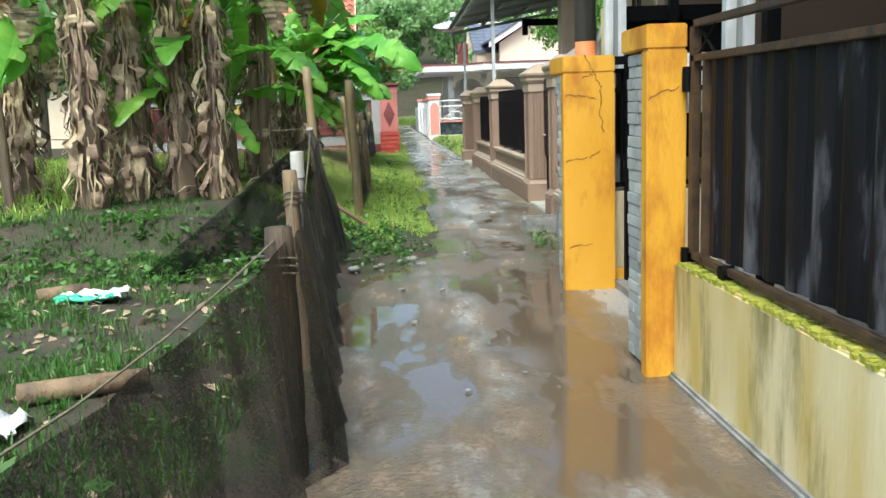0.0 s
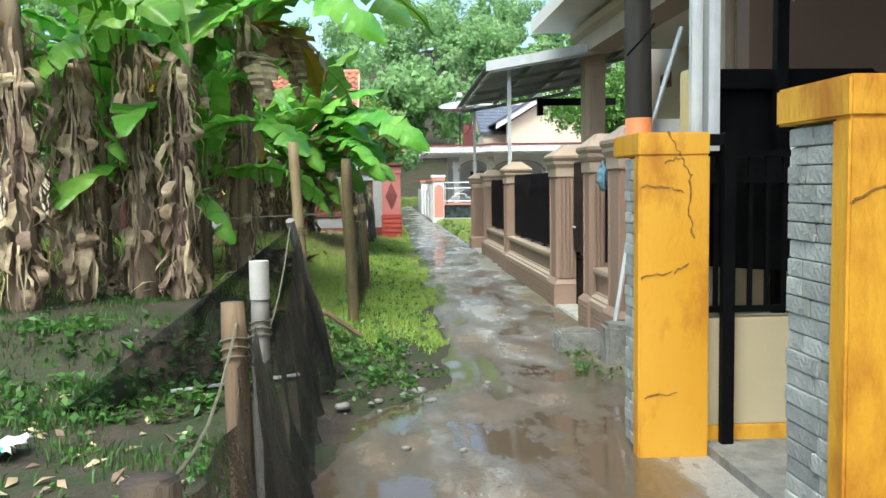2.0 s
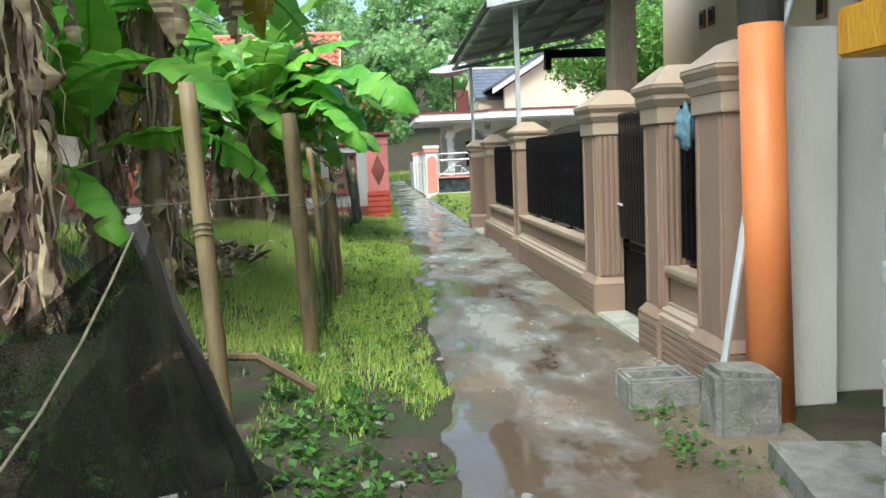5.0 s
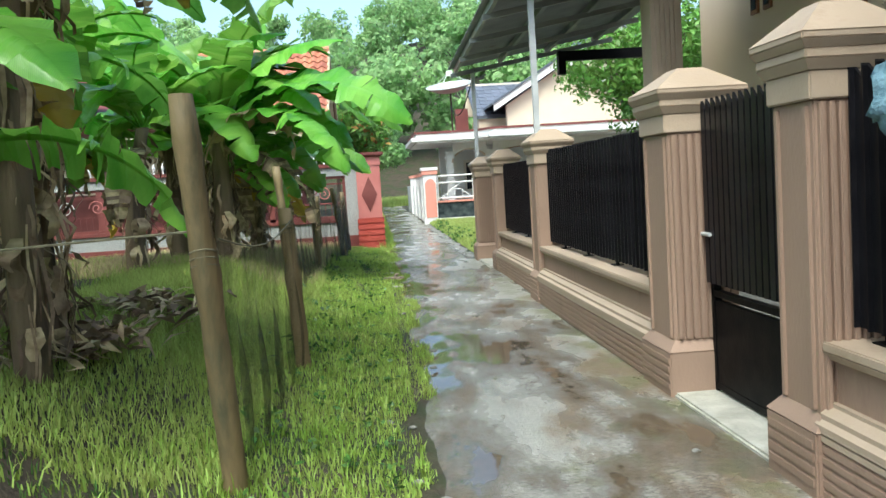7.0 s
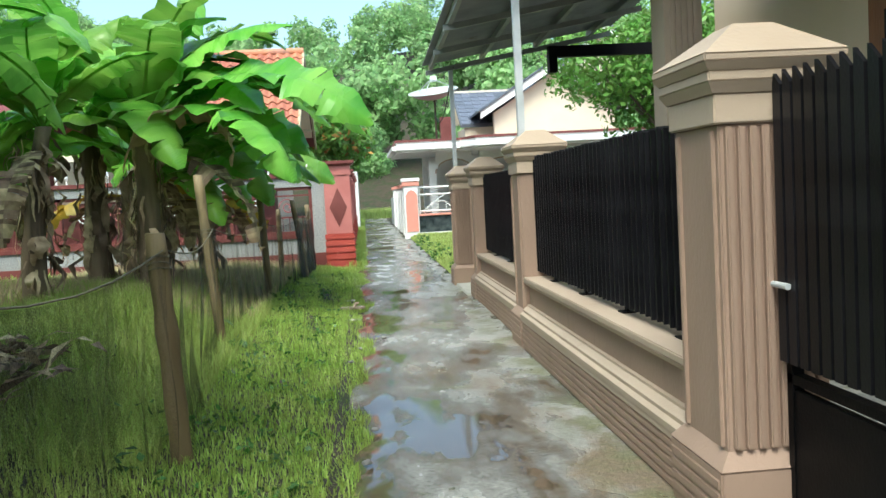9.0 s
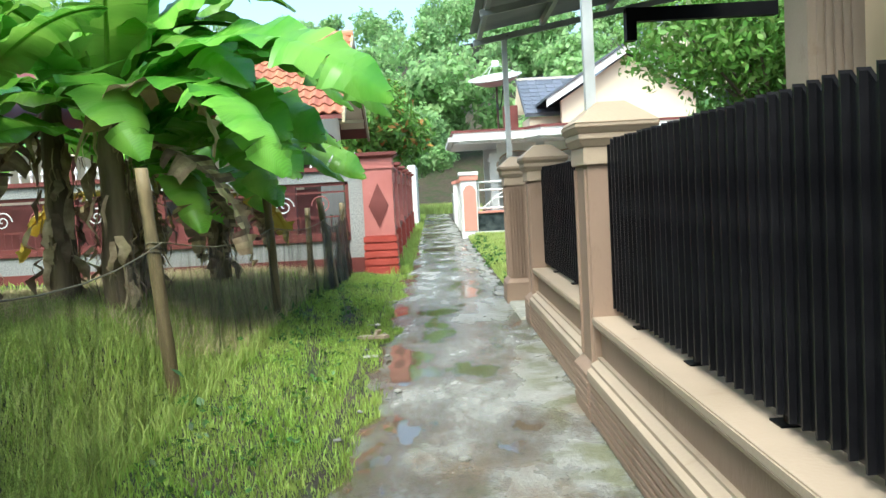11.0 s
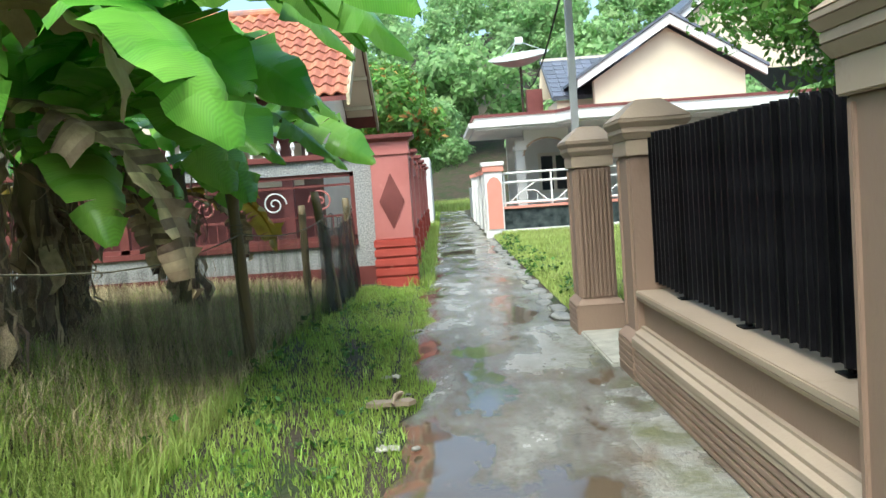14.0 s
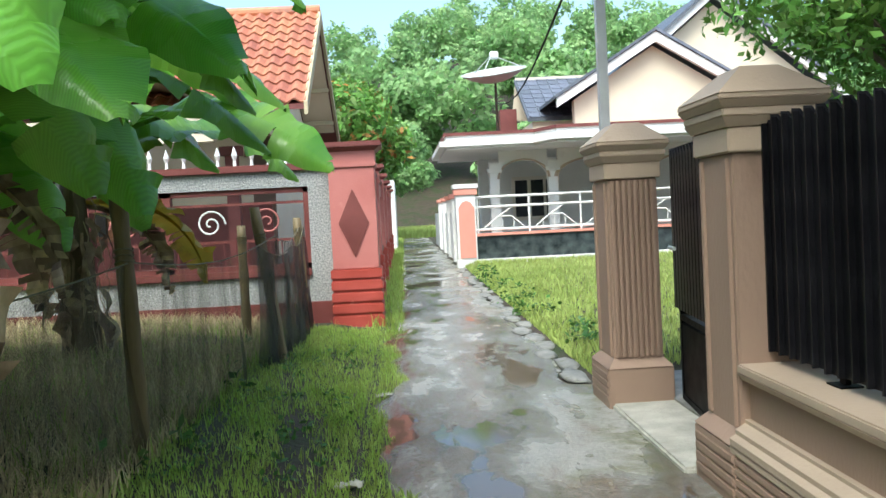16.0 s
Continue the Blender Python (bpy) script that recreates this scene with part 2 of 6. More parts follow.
def road_material():
    """Wet, muddy, patched concrete: dry patches, damp film, standing puddles."""
    m = bpy.data.materials.new("wet_concrete_lane")
    m.use_nodes = True
    n, l = m.node_tree.nodes, m.node_tree.links
    p = n["Principled BSDF"]
    co = n.new("ShaderNodeTexCoord")

    def ns(scale, detail, stretch=(1, 1, 1)):
        mp = n.new("ShaderNodeMapping")
        mp.inputs["Scale"].default_value = stretch
        l.new(co.outputs["Object"], mp.inputs["Vector"])
        t = n.new("ShaderNodeTexNoise")
        t.inputs["Scale"].default_value, t.inputs["Detail"].default_value = scale, detail
        t.inputs["Roughness"].default_value = 0.6
        l.new(mp.outputs[0], t.inputs["Vector"])
        return t.outputs["Fac"]

    def step(src, lo, hi, to0=0.0, to1=1.0):
        r = n.new("ShaderNodeMapRange")
        r.inputs["From Min"].default_value, r.inputs["From Max"].default_value = lo, hi
        r.inputs["To Min"].default_value, r.inputs["To Max"].default_value = to0, to1
        l.new(src, r.inputs["Value"])
        return r.outputs[0]

    def mix(f, a, b):
        x = n.new("ShaderNodeMix")
        x.data_type = "RGBA"
        l.new(f, x.inputs["Factor"])
        for s, v in (("A", a), ("B", b)):
            if isinstance(v, tuple):
                x.inputs[s].default_value = (*v, 1)
            else:
                l.new(v, x.inputs[s])
        return x.outputs["Result"]

    sep = n.new("ShaderNodeSeparateXYZ")
    l.new(co.outputs["Object"], sep.inputs[0])
    grit = ns(38, 6)
    patch = ns(0.9, 7, (1.5, 0.6, 1))
    wet = ns(1.1, 5, (1.3, 0.55, 1))
    conc = mix(step(grit, 0.3, 0.7), (0.23, 0.228, 0.21), (0.40, 0.392, 0.365))
    mud = mix(step(grit, 0.3, 0.7), (0.14, 0.105, 0.072), (0.25, 0.195, 0.135))
    moss = mix(step(grit, 0.3, 0.7), (0.10, 0.11, 0.05), (0.19, 0.19, 0.10))
    # mud gives way to bare concrete further along the lane
    along = step(sep.outputs[1], 5.0, 20.0, 0.12, -0.05)
    add = n.new("ShaderNodeMath")
    l.new(patch, add.inputs[0])
    l.new(along, add.inputs[1])
    c = mix(step(add.outputs[0], 0.50, 0.60), conc, mud)
    c = mix(step(ns(1.7, 6), 0.58, 0.68), c, moss)
    rim = n.new("ShaderNodeMath")
    rim.operation = "MULTIPLY"
    l.new(step(sep.outputs[0], 1.7, 1.95, 0.0, 0.8), rim.inputs[0])
    l.new(step(ns(3.1, 5), 0.46, 0.56), rim.inputs[1])
    c = mix(rim.outputs[0], c, moss)
    edge = step(sep.outputs[0], 1.1, 2.0, -0.025, 0.10)
    ad2 = n.new("ShaderNodeMath")
    ad2.operation = "SUBTRACT"
    l.new(wet, ad2.inputs[0])
    l.new(edge, ad2.inputs[1])
    pool = step(ad2.outputs[0], 0.495, 0.555)
    c = mix(step(ad2.outputs[0], 0.40, 0.50, 0.0, 0.6), c, (0.075, 0.065, 0.052))
    c = mix(pool, c, (0.10, 0.075, 0.05))
    l.new(c, p.inputs["Base Color"])
    r1 = step(ad2.outputs[0], 0.34, 0.50, 0.42, 0.10)
    rm = n.new("ShaderNodeMix")
    l.new(pool, rm.inputs["Factor"])
    l.new(r1, rm.inputs["A"])
    rm.inputs["B"].default_value = 0.04
    l.new(rm.outputs["Result"], p.inputs["Roughness"])
    bp = n.new("ShaderNodeBump")
    bp.inputs["Distance"].default_value = 0.03
    inv = n.new("ShaderNodeMath")
    inv.operation = "MULTIPLY_ADD"
    l.new(pool, inv.inputs[0])
    inv.inputs[1].default_value, inv.inputs[2].default_value = -0.44, 0.45
    l.new(inv.outputs[0], bp.inputs["Strength"])
    bh = n.new("ShaderNodeMath")
    l.new(ns(14, 8), bh.inputs[0])
    l.new(ns(60, 3), bh.inputs[1])
    l.new(bh.outputs[0], bp.inputs["Height"])
    l.new(bp.outputs[0], p.inputs["Normal"])
    return m


M_ROAD = road_material()


def net_material(name, thin, thick):
    """Black shade netting: opaque threads, open holes."""
    m = bpy.data.materials.new(name)
    m.use_nodes = True
    n, l = m.node_tree.nodes, m.node_tree.links
    p = n["Principled BSDF"]
    p.inputs["Base Color"].default_value = (0.008, 0.011, 0.010, 1)
    p.inputs["Roughness"].default_value = 0.5
    co = n.new("ShaderNodeTexCoord")
    t = n.new("ShaderNodeTexNoise")
    t.inputs["Scale"].default_value, t.inputs["Detail"].default_value = 2.6, 5
    pleats = n.new("ShaderNodeMapping")
    pleats.inputs["Scale"].default_value = (3.0, 3.0, 0.22)
    l.new(co.outputs["Object"], pleats.inputs["Vector"])
    l.new(pleats.outputs[0], t.inputs["Vector"])
    f = n.new("ShaderNodeTexNoise")
    f.inputs["Scale"].default_value, f.inputs["Detail"].default_value = 160, 2
    l.new(co.outputs["Object"], f.inputs["Vector"])
    a = n.new("ShaderNodeMath")
    l.new(t.outputs["Fac"], a.inputs[0])
    l.new(f.outputs["Fac"], a.inputs[1])
    r = n.new("ShaderNodeMapRange")
    r.inputs["From Min"].default_value, r.inputs["From Max"].default_value = 0.82, 1.2
    r.inputs["To Min"].default_value, r.inputs["To Max"].default_value = thin, thick
    l.new(a.outputs[0], r.inputs["Value"])
    l.new(r.outputs[0], p.inputs["Alpha"])
    return m


M_NET = net_material("black_shade_net", 0.05, 0.60)
M_DENSENET = net_material("folded_black_shade_net", 0.50, 1.0)


# ---- builders ----
def box(bm, x0, x1, y0, y1, z0, z1, bevel=0.0):
    r = bmesh.ops.create_cube(bm, size=1.0, matrix=Matrix.LocRotScale(((x0 + x1) / 2, (y0 + y1) / 2, (z0 + z1) / 2), None, (x1 - x0, y1 - y0, z1 - z0)))
    if bevel:
        es = list({e for v in r["verts"] for e in v.link_edges})
        bmesh.ops.bevel(bm, geom=es, offset=bevel, segments=2, affect="EDGES")
    return bm


def rod(bm, a, b, r0, r1=None, n=10):
    a, b = Vector(a), Vector(b)
    d = b - a
    m = Matrix.Translation((a + b) / 2) @ d.to_track_quat("Z", "Y").to_matrix().to_4x4()
    bmesh.ops.create_cone(bm, cap_ends=True, segments=n, radius1=r0, radius2=r0 if r1 is None else r1, depth=d.length, matrix=m)
    return bm


def frustum(bm, x0, x1, y0, y1, z0, z1, inset):
    """A box whose top is smaller (or, with a negative inset, larger) all round."""
    i = inset
    v = [bm.verts.new(c) for c in ((x0, y0, z0), (x1, y0, z0), (x1, y1, z0), (x0, y1, z0),
                                   (x0 + i, y0 + i, z1), (x1 - i, y0 + i, z1), (x1 - i, y1 - i, z1), (x0 + i, y1 - i, z1))]
    for f in ((3, 2, 1, 0), (4, 5, 6, 7), (0, 1, 5, 4), (1, 2, 6, 5), (2, 3, 7, 6), (3, 0, 4, 7)):
        bm.faces.new([v[k] for k in f])
    return bm


def extrude(bm, outline, axis, a, b):
    """A flat outline of (u, v) pushed along an axis: x takes (y, z), y takes (x, z), z takes (x, y)."""
    def at(u, v, w):
        return {"x": (w, u, v), "y": (u, w, v), "z": (u, v, w)}[axis]
    lo = [bm.verts.new(at(u, v, a)) for u, v in outline]
    hi = [bm.verts.new(at(u, v, b)) for u, v in outline]
    n = len(outline)
    bm.faces.new(lo)
    bm.faces.new(hi[::-1])
    for i in range(n):
        bm.faces.new((lo[i], hi[i], hi[(i + 1) % n], lo[(i + 1) % n]))
    bmesh.ops.recalc_face_normals(bm, faces=bm.faces)
    return bm


def tube(bm, pts, r, n=6):
    for a, b in zip(pts, pts[1:]):
        rod(bm, a, b, r, r, n)
    return bm


def mesh_of(name, bm, material, smooth=False):
    me = bpy.data.meshes.new(name)
    bm.to_mesh(me)
    bm.free()
    me.materials.append(material)
    if smooth:
        me.polygons.foreach_set("use_smooth", [True] * len(me.polygons))
    return me


def thing(name, base, label, category, group=""):
    ob = new(name)
    ob.empty_display_size = 0.1
    ob.location = base
    return tagged(ob, label, category, group)


def part(name, bm, material, parent, label="", smooth=False):
    me = bm if isinstance(bm, bpy.types.Mesh) else mesh_of(name, bm, material, smooth)
    ob = new(name, me)
    ob.parent = parent
    ob.matrix_parent_inverse = Matrix.Translation(-parent.location)
    return tagged(ob, label)


def piece(name, me, parent, m):
    """A repeat that shares its mesh, placed by a world pose, under a thing at the origin's turn."""
    ob = new(name, me)
    ob.parent = parent
    ob.matrix_parent_inverse = Matrix.Translation(-parent.location)
    ob.matrix_basis = m
    return ob


def single(name, bm, material, label, category, group="", kind="", smooth=False):
    return tagged(new(name, mesh_of(name, bm, material, smooth)), label, category, group, kind)


def B():
    return bmesh.new()


def arrays(name, verts, faces, material):
    me = bpy.data.meshes.new(name)
    verts, faces = np.asarray(verts, dtype=np.float32), np.asarray(faces, dtype=np.int32)
    k = faces.shape[1]
    me.vertices.add(len(verts))
    me.vertices.foreach_set("co", verts.ravel())
    me.loops.add(faces.size)
    me.loops.foreach_set("vertex_index", faces.ravel())
    me.polygons.add(len(faces))
    me.polygons.foreach_set("loop_start", np.arange(0, faces.size, k, dtype=np.int32))
    me.update(calc_edges=True)
    me.materials.append(material)
    return me


# ---- ground ----
def terrace(x, y):
    """Height of the ground: a flat lane, a raised planting bed beside it, level land beyond."""
    s = lambda v, a, b: np.clip((v - a) / (b - a), 0, 1) ** 2 * (3 - 2 * np.clip((v - a) / (b - a), 0, 1))
    bed = 0.36 * s(y, 8.75, 9.05) * s(-x, 0.75, 1.7) * (1 - 0.75 * s(y, 20, 25))
    bank = 0.05 * s(-x, -0.35, 0.0) * s(y, 8.0, 8.6)
    rough = 0.03 * np.sin(3.1 * x + 1.3 * y) * np.sin(2.3 * y - 1.7 * x) * s(-x, 0.5, 1.0)
    lawn = 0.10 * s(x, 2.12, 2.4) * s(y, 23.0, 23.4) * (1 - s(y, 36.0, 36.3))
    d = np.maximum(0, y - 74)
    hill = np.minimum(21, 0.31 * d) + 2.0 * np.sin(x * 0.09) * s(y, 78, 100)
    return np.where(((x > 0.55) & (x < 2.1) & (y < 70)) | ((x > -0.42) & (x < 2.1) & (y < 8.2)), -0.03, bed + bank + rough + lawn + hill)


xs = np.concatenate([np.linspace(-400, -14, 14), np.linspace(-12, -4, 20), np.linspace(-3.8, 4, 80), np.linspace(4.5, 14, 16), np.linspace(20, 400, 14)])
ys = np.concatenate([np.linspace(-300, -8, 8), np.linspace(-5, 7, 20), np.linspace(7.4, 11, 26), np.linspace(11.4, 40, 60), np.linspace(42, 160, 50), np.linspace(180, 600, 8)])
gx, gy = np.meshgrid(xs, ys)
gz = terrace(gx, gy)
idx = np.arange(gx.size).reshape(gx.shape)
quads = np.stack([idx[:-1, :-1], idx[:-1, 1:], idx[1:, 1:], idx[1:, :-1]], -1).reshape(-1, 4)
ground = tagged(new("ground", arrays("ground", np.stack([gx, gy, gz], -1).reshape(-1, 3), quads, M_SOIL)), "damp brown garden soil with patchy grass", "ground", kind="structure")

# the lane: one sheet with an uneven left edge
def lane_left(y):
    w = 0.06 * math.sin(y * 1.9) + 0.05 * math.sin(y * 4.3 + 1) + 0.03 * math.sin(y * 11)
    base = -0.5 if y < 7.6 else (-0.5 + (y - 7.6) / 1.2 * 0.8 if y < 8.8 else min(0.62, 0.3 + (y - 8.8) * 0.05))
    return base + w
def lane_right(y):
    return 2.5 if y < 22.9 else 2.12 + 0.08 * math.sin(y * 2.1) + 0.05 * math.sin(y * 5.3)
ly = np.linspace(-6, 72, 520)
lv, lf = [], []
for i, y in enumerate(ly):
    a, b = lane_left(y), lane_right(y)
    for j in range(9):
        x = a + (b - a) * j / 8
        lv.append((x, y, 0.004 + 0.006 * math.sin(2.2 * x + 0.8 * y) - (0.05 if j in (0, 8) else 0)))
for i in range(len(ly) - 1):
    for j in range(8):
        k = i * 9 + j
        lf.append((k, k + 1, k + 10, k + 9))
lane = tagged(new("road", arrays("road", lv, lf, M_ROAD)), "wet patched concrete lane with mud and puddles", "road", kind="structure")


# ---- brown fence along the lane ----
def fence_k(y):
    return 1.0 - (y - 12.6) * 0.0112


def brown_pillar(y0, depth, width, fluted, label, x0=2.08):
    k = fence_k(y0)
    x1, y1 = x0 + width, y0 + depth
    t = thing("fence_pillar", (x0 + width / 2, y0 + depth / 2, 0), label, "pillar", "pillars of the brown fence")
    b = B()
    box(b, x0 - 0.05, x1 + 0.05, y0 - 0.05, y1 + 0.05, -0.05, 0.27 * k, 0.008)
    frustum(b, x0 - 0.05, x1 + 0.05, y0 - 0.05, y1 + 0.05, 0.27 * k, 0.33 * k, 0.05)
    for z in (0.05, 0.10, 0.15, 0.20):
        box(b, x0 - 0.056, x0 - 0.04, y0 - 0.03, y1 + 0.03, z * k, (z + 0.035) * k, 0.003)
    part("base", b, M_BROWN, t)
    b = box(B(), x0, x1, y0, y1, 0.30 * k, 1.54 * k, 0.006)
    for yy in (y0 + 0.03, y1 - 0.06):
        box(b, x0 - 0.014, x0 + 0.01, yy, yy + 0.03, 0.34 * k, 1.52 * k, 0.004)
    shaft = part("shaft", b, M_BROWN, t)
    if fluted:
        n = 8
        w = width * 0.92 / n
        rib = mesh_of("rib", box(B(), 0, w * 0.60, -0.026, 0.006, 0, 1.19 * k, 0.005), M_BROWN)
        for i in range(n):
            o = new("rib", rib)
            o.parent = shaft
            o.location = (x0 + width * 0.05 + i * w, y0, 0.34 * k)
    b = box(B(), x0 - 0.02, x1 + 0.02, y0 - 0.02, y1 + 0.02, 1.54 * k, 1.65 * k, 0.006)
    part("neck", b, M_TAN, t, "paler tan collar")
    b = frustum(B(), x0 - 0.025, x1 + 0.025, y0 - 0.025, y1 + 0.025, 1.65 * k, 1.69 * k, -0.023)
    box(b, x0 - 0.048, x1 + 0.048, y0 - 0.048, y1 + 0.048, 1.69 * k, 1.73 * k, 0.006)
    frustum(b, x0 - 0.048, x1 + 0.048, y0 - 0.048, y1 + 0.048, 1.73 * k, 1.76 * k, -0.02)
    box(b, x0 - 0.068, x1 + 0.068, y0 - 0.068, y1 + 0.068, 1.76 * k, 1.79 * k, 0.006)
    frustum(b, x0 - 0.068, x1 + 0.068, y0 - 0.068, y1 + 0.068, 1.79 * k, 1.92 * k, min(width, depth) / 2 - 0.01)
    part("cap", b, M_TAN, t, "moulded tan pyramid cap")
    return t


PILLARS = ((9.85, 0.42, 0.34, False), (10.93, 0.34, 0.34, True), (12.64, 0.44, 0.40, True), (16.88, 0.42, 0.34, False), (20.36, 0.38, 0.31, False), (22.20, 0.38, 0.30, True))
for y0, d, w, fl in PILLARS:
    brown_pillar(y0, d, w, fl, "brown-pink plastered fence pillar with fluted shaft and pyramid cap" if fl else "plain brown-pink plastered fence pillar with pyramid cap", {16.88: 2.10, 20.36: 2.15}.get(y0, 2.08))


def fence_bay(y0, y1, dx=0.0):
    """Low moulded wall with a row of black steel slats on it."""
    k = fence_k((y0 + y1) / 2)
    t = thing("fence_wall", (2.3, (y0 + y1) / 2, 0), "low brown-pink moulded wall between the fence pillars", "low wall", "bays of the brown fence")
    b = box(B(), 2.06, 2.40, y0, y1, -0.05, 0.24 * k)
    for i in range(5):
        box(b, 2.052, 2.07, y0, y1, (0.015 + i * 0.045) * k, (0.048 + i * 0.045) * k, 0.004)
    part("plinth", b, M_BROWN, t, "plinth with grooved courses")
    b = frustum(B(), 2.05, 2.40, y0, y1, 0.24 * k, 0.27 * k, 0.0)
    extrude(b, [(2.05, 0.265 * k), (2.05, 0.30 * k), (2.075, 0.315 * k), (2.075, 0.335 * k), (2.115, 0.36 * k), (2.115, 0.375 * k), (2.3, 0.375 * k), (2.3, 0.265 * k)], "y", y0, y1)
    part("moulding", b, M_TAN, t, "pale tan stepped moulding")
    part("panel", box(B(), 2.14, 2.36, y0, y1, 0.37 * k, 0.56 * k), M_BROWN, t)
    b = box(B(), 2.09, 2.42, y0, y1, 0.575 * k, 0.615 * k, 0.006)
    extrude(b, [(2.11, 0.545 * k), (2.09, 0.576 * k), (2.3, 0.576 * k), (2.3, 0.545 * k)], "y", y0, y1)
    part("coping", b, M_TAN, t, "wet pale coping")
    f = thing("slat_fence", (2.25, (y0 + y1) / 2, 0.615 * k), "black steel slat fence panel standing on the low wall", "fence panel", "slat panels of the brown fence")
    for z in (0.78, 1.50):
        part("rail", box(B(), 2.255, 2.29, y0, y1, z * k, (z + 0.035) * k), M_BLACK, f)
    n = max(2, int((y1 - y0) / 0.9))
    for i in range(n):
        yy = y0 + (i + 0.5) * (y1 - y0) / n
        b = box(B(), 2.262, 2.282, yy - 0.02, yy + 0.02, 0.61 * k, 0.80 * k)
        box(b, 2.23, 2.31, yy - 0.05, yy + 0.05, 0.612 * k, 0.622 * k)
        part("foot", b, M_BLACK, f)
    part("backing", box(B(), 2.29, 2.296, y0, y1, 0.70 * k, 1.57 * k), M_BLACK, f, "dark sheet behind the slats")
    m = int((y1 - y0) / 0.092)
    w = (y1 - y0) / m
    s = extrude(B(), [(0.0, 0.66 * k), (w * 0.62, 0.66 * k), (w * 0.62, 1.65 * k), (0.0, 1.60 * k)], "x", 0, 0.012)
    extrude(s, [(w * 0.50, 0.66 * k), (w * 0.62, 0.66 * k), (w * 0.62, 1.65 * k), (w * 0.50, 1.64 * k)], "x", -0.022, 0.0)
    slat = mesh_of("slat", s, M_SLAT)
    for i in range(m):
        piece("slat", slat, f, Matrix.Translation((2.235, y0 + (i + 0.2) * w, random.uniform(-0.004, 0.004))))
    t.location.x += dx
    f.location.x += dx


for a, b in ((10.27, 10.93), (13.08, 16.88), (17.30, 20.36)):
    fence_bay(a, b, 0.05 if a > 17 else 0.0)


def slat_gate(y0, y1, x, label, swing=0.0):
    k = fence_k(y0)
    g = thing("slat_gate", (x, y0, 0), label, "gate", "gates of the brown fence")
    L = y1 - y0
    b = box(B(), 0, 0.03, 0, L, 0.06, 0.56 * k, 0.004)
    items = [("lower_sheet", b, M_BLACK)]
    b = B()
    for z in (0.05, 0.58 * k, 1.50 * k):
        box(b, -0.005, 0.04, 0, L, z, z + 0.035)
    for yy in (0, L - 0.04):
        box(b, -0.005, 0.04, yy, yy + 0.04, 0.03, 1.58 * k)
    items.append(("gate_frame", b, M_BLACK))
    for nm, bb, mm in items:
        o = new(nm, mesh_of(nm, bb, mm))
        o.parent = g
    n = int(L / 0.074)
    s = extrude(B(), [(0, 0.66 * k), (0.056, 0.66 * k), (0.056, 1.69 * k), (0, 1.64 * k)], "x", -0.03, -0.015)
    slat = mesh_of("slat", s, M_SLAT)
    for i in range(n):
        o = new("slat", slat)
        o.parent = g
        o.location = (0, 0.02 + i * L / n, 0)
    o = new("bolt", mesh_of("bolt", rod(B(), (-0.04, L - 0.1, 0.95), (-0.04, L + 0.05, 0.95), 0.012), M_STEEL))
    o.parent = g
    g.rotation_euler = (0, 0, swing)


slat_gate(11.31, 12.60, 2.30, "closed black steel slat gate between fence pillars")
slat_gate(20.85, 22.12, 2.34, "black steel slat gate standing ajar", -0.10)
for y0, y1 in ((11.27, 12.62), (20.8, 22.2)):
    single("threshold", box(B(), 2.05, 2.75, y0, y1, -0.04, 0.035, 0.012), M_STONE, "worn pale stone threshold under the gate", "threshold")
b = box(B(), 2.21, 2.245, 11.36, 11.42, 0.62, 1.72, 0.004)
single("gate_post", b, M_STEEL, "grey steel post at the slat gate", "post")

# cloth on the fence
b = B()
bmesh.ops.create_icosphere(b, subdivisions=3, radius=1.0)
for v in b.verts:
    n_ = noise.noise(v.co * 2.3)
    v.co = Vector((2.06 + 0.05 * v.co.x * (1 + 0.9 * n_), 10.36 + 0.07 * v.co.y * (1 + 1.0 * n_), 1.52 + 0.12 * v.co.z * (1 + 0.7 * n_)))
single("cloth", b, M_BLUECLOTH, "faded blue cloth bundled on the fence", "cloth", smooth=True)

# strip behind the fences
single("yard_floor", box(B(), 2.42, 14, 9.9, 23.0, -0.05, 0.05), M_CONC, "grey concrete yard behind the brown fence", "yard", kind="structure")


# ---- yellow gateway and low wall ----
def crack(name, pts, face_y, t, label):
    b = B()
    for (x0, z0), (x1, z1) in zip(pts, pts[1:]):
        w = random.uniform(0.003, 0.007)
        box_pts = [(x0, z0 - w), (x1, z1 - w * 0.7), (x1, z1 + w * 0.7), (x0, z0 + w)]
        if abs(x1 - x0) < abs(z1 - z0):
            box_pts = [(x0 - w, z0), (x0 + w, z0), (x1 + w * 0.7, z1), (x1 - w * 0.7, z1)]
        extrude(b, box_pts, "y", face_y - 0.0025, face_y + 0.01)
    part(name, b, M_CRACK, t, label)


def jagged(x0, z0, x1, z1, n=9, amp=0.014):
    return [(x0 + (x1 - x0) * i / n + random.uniform(-amp, amp), z0 + (z1 - z0) * i / n + random.uniform(-amp, amp)) for i in range(n + 1)]


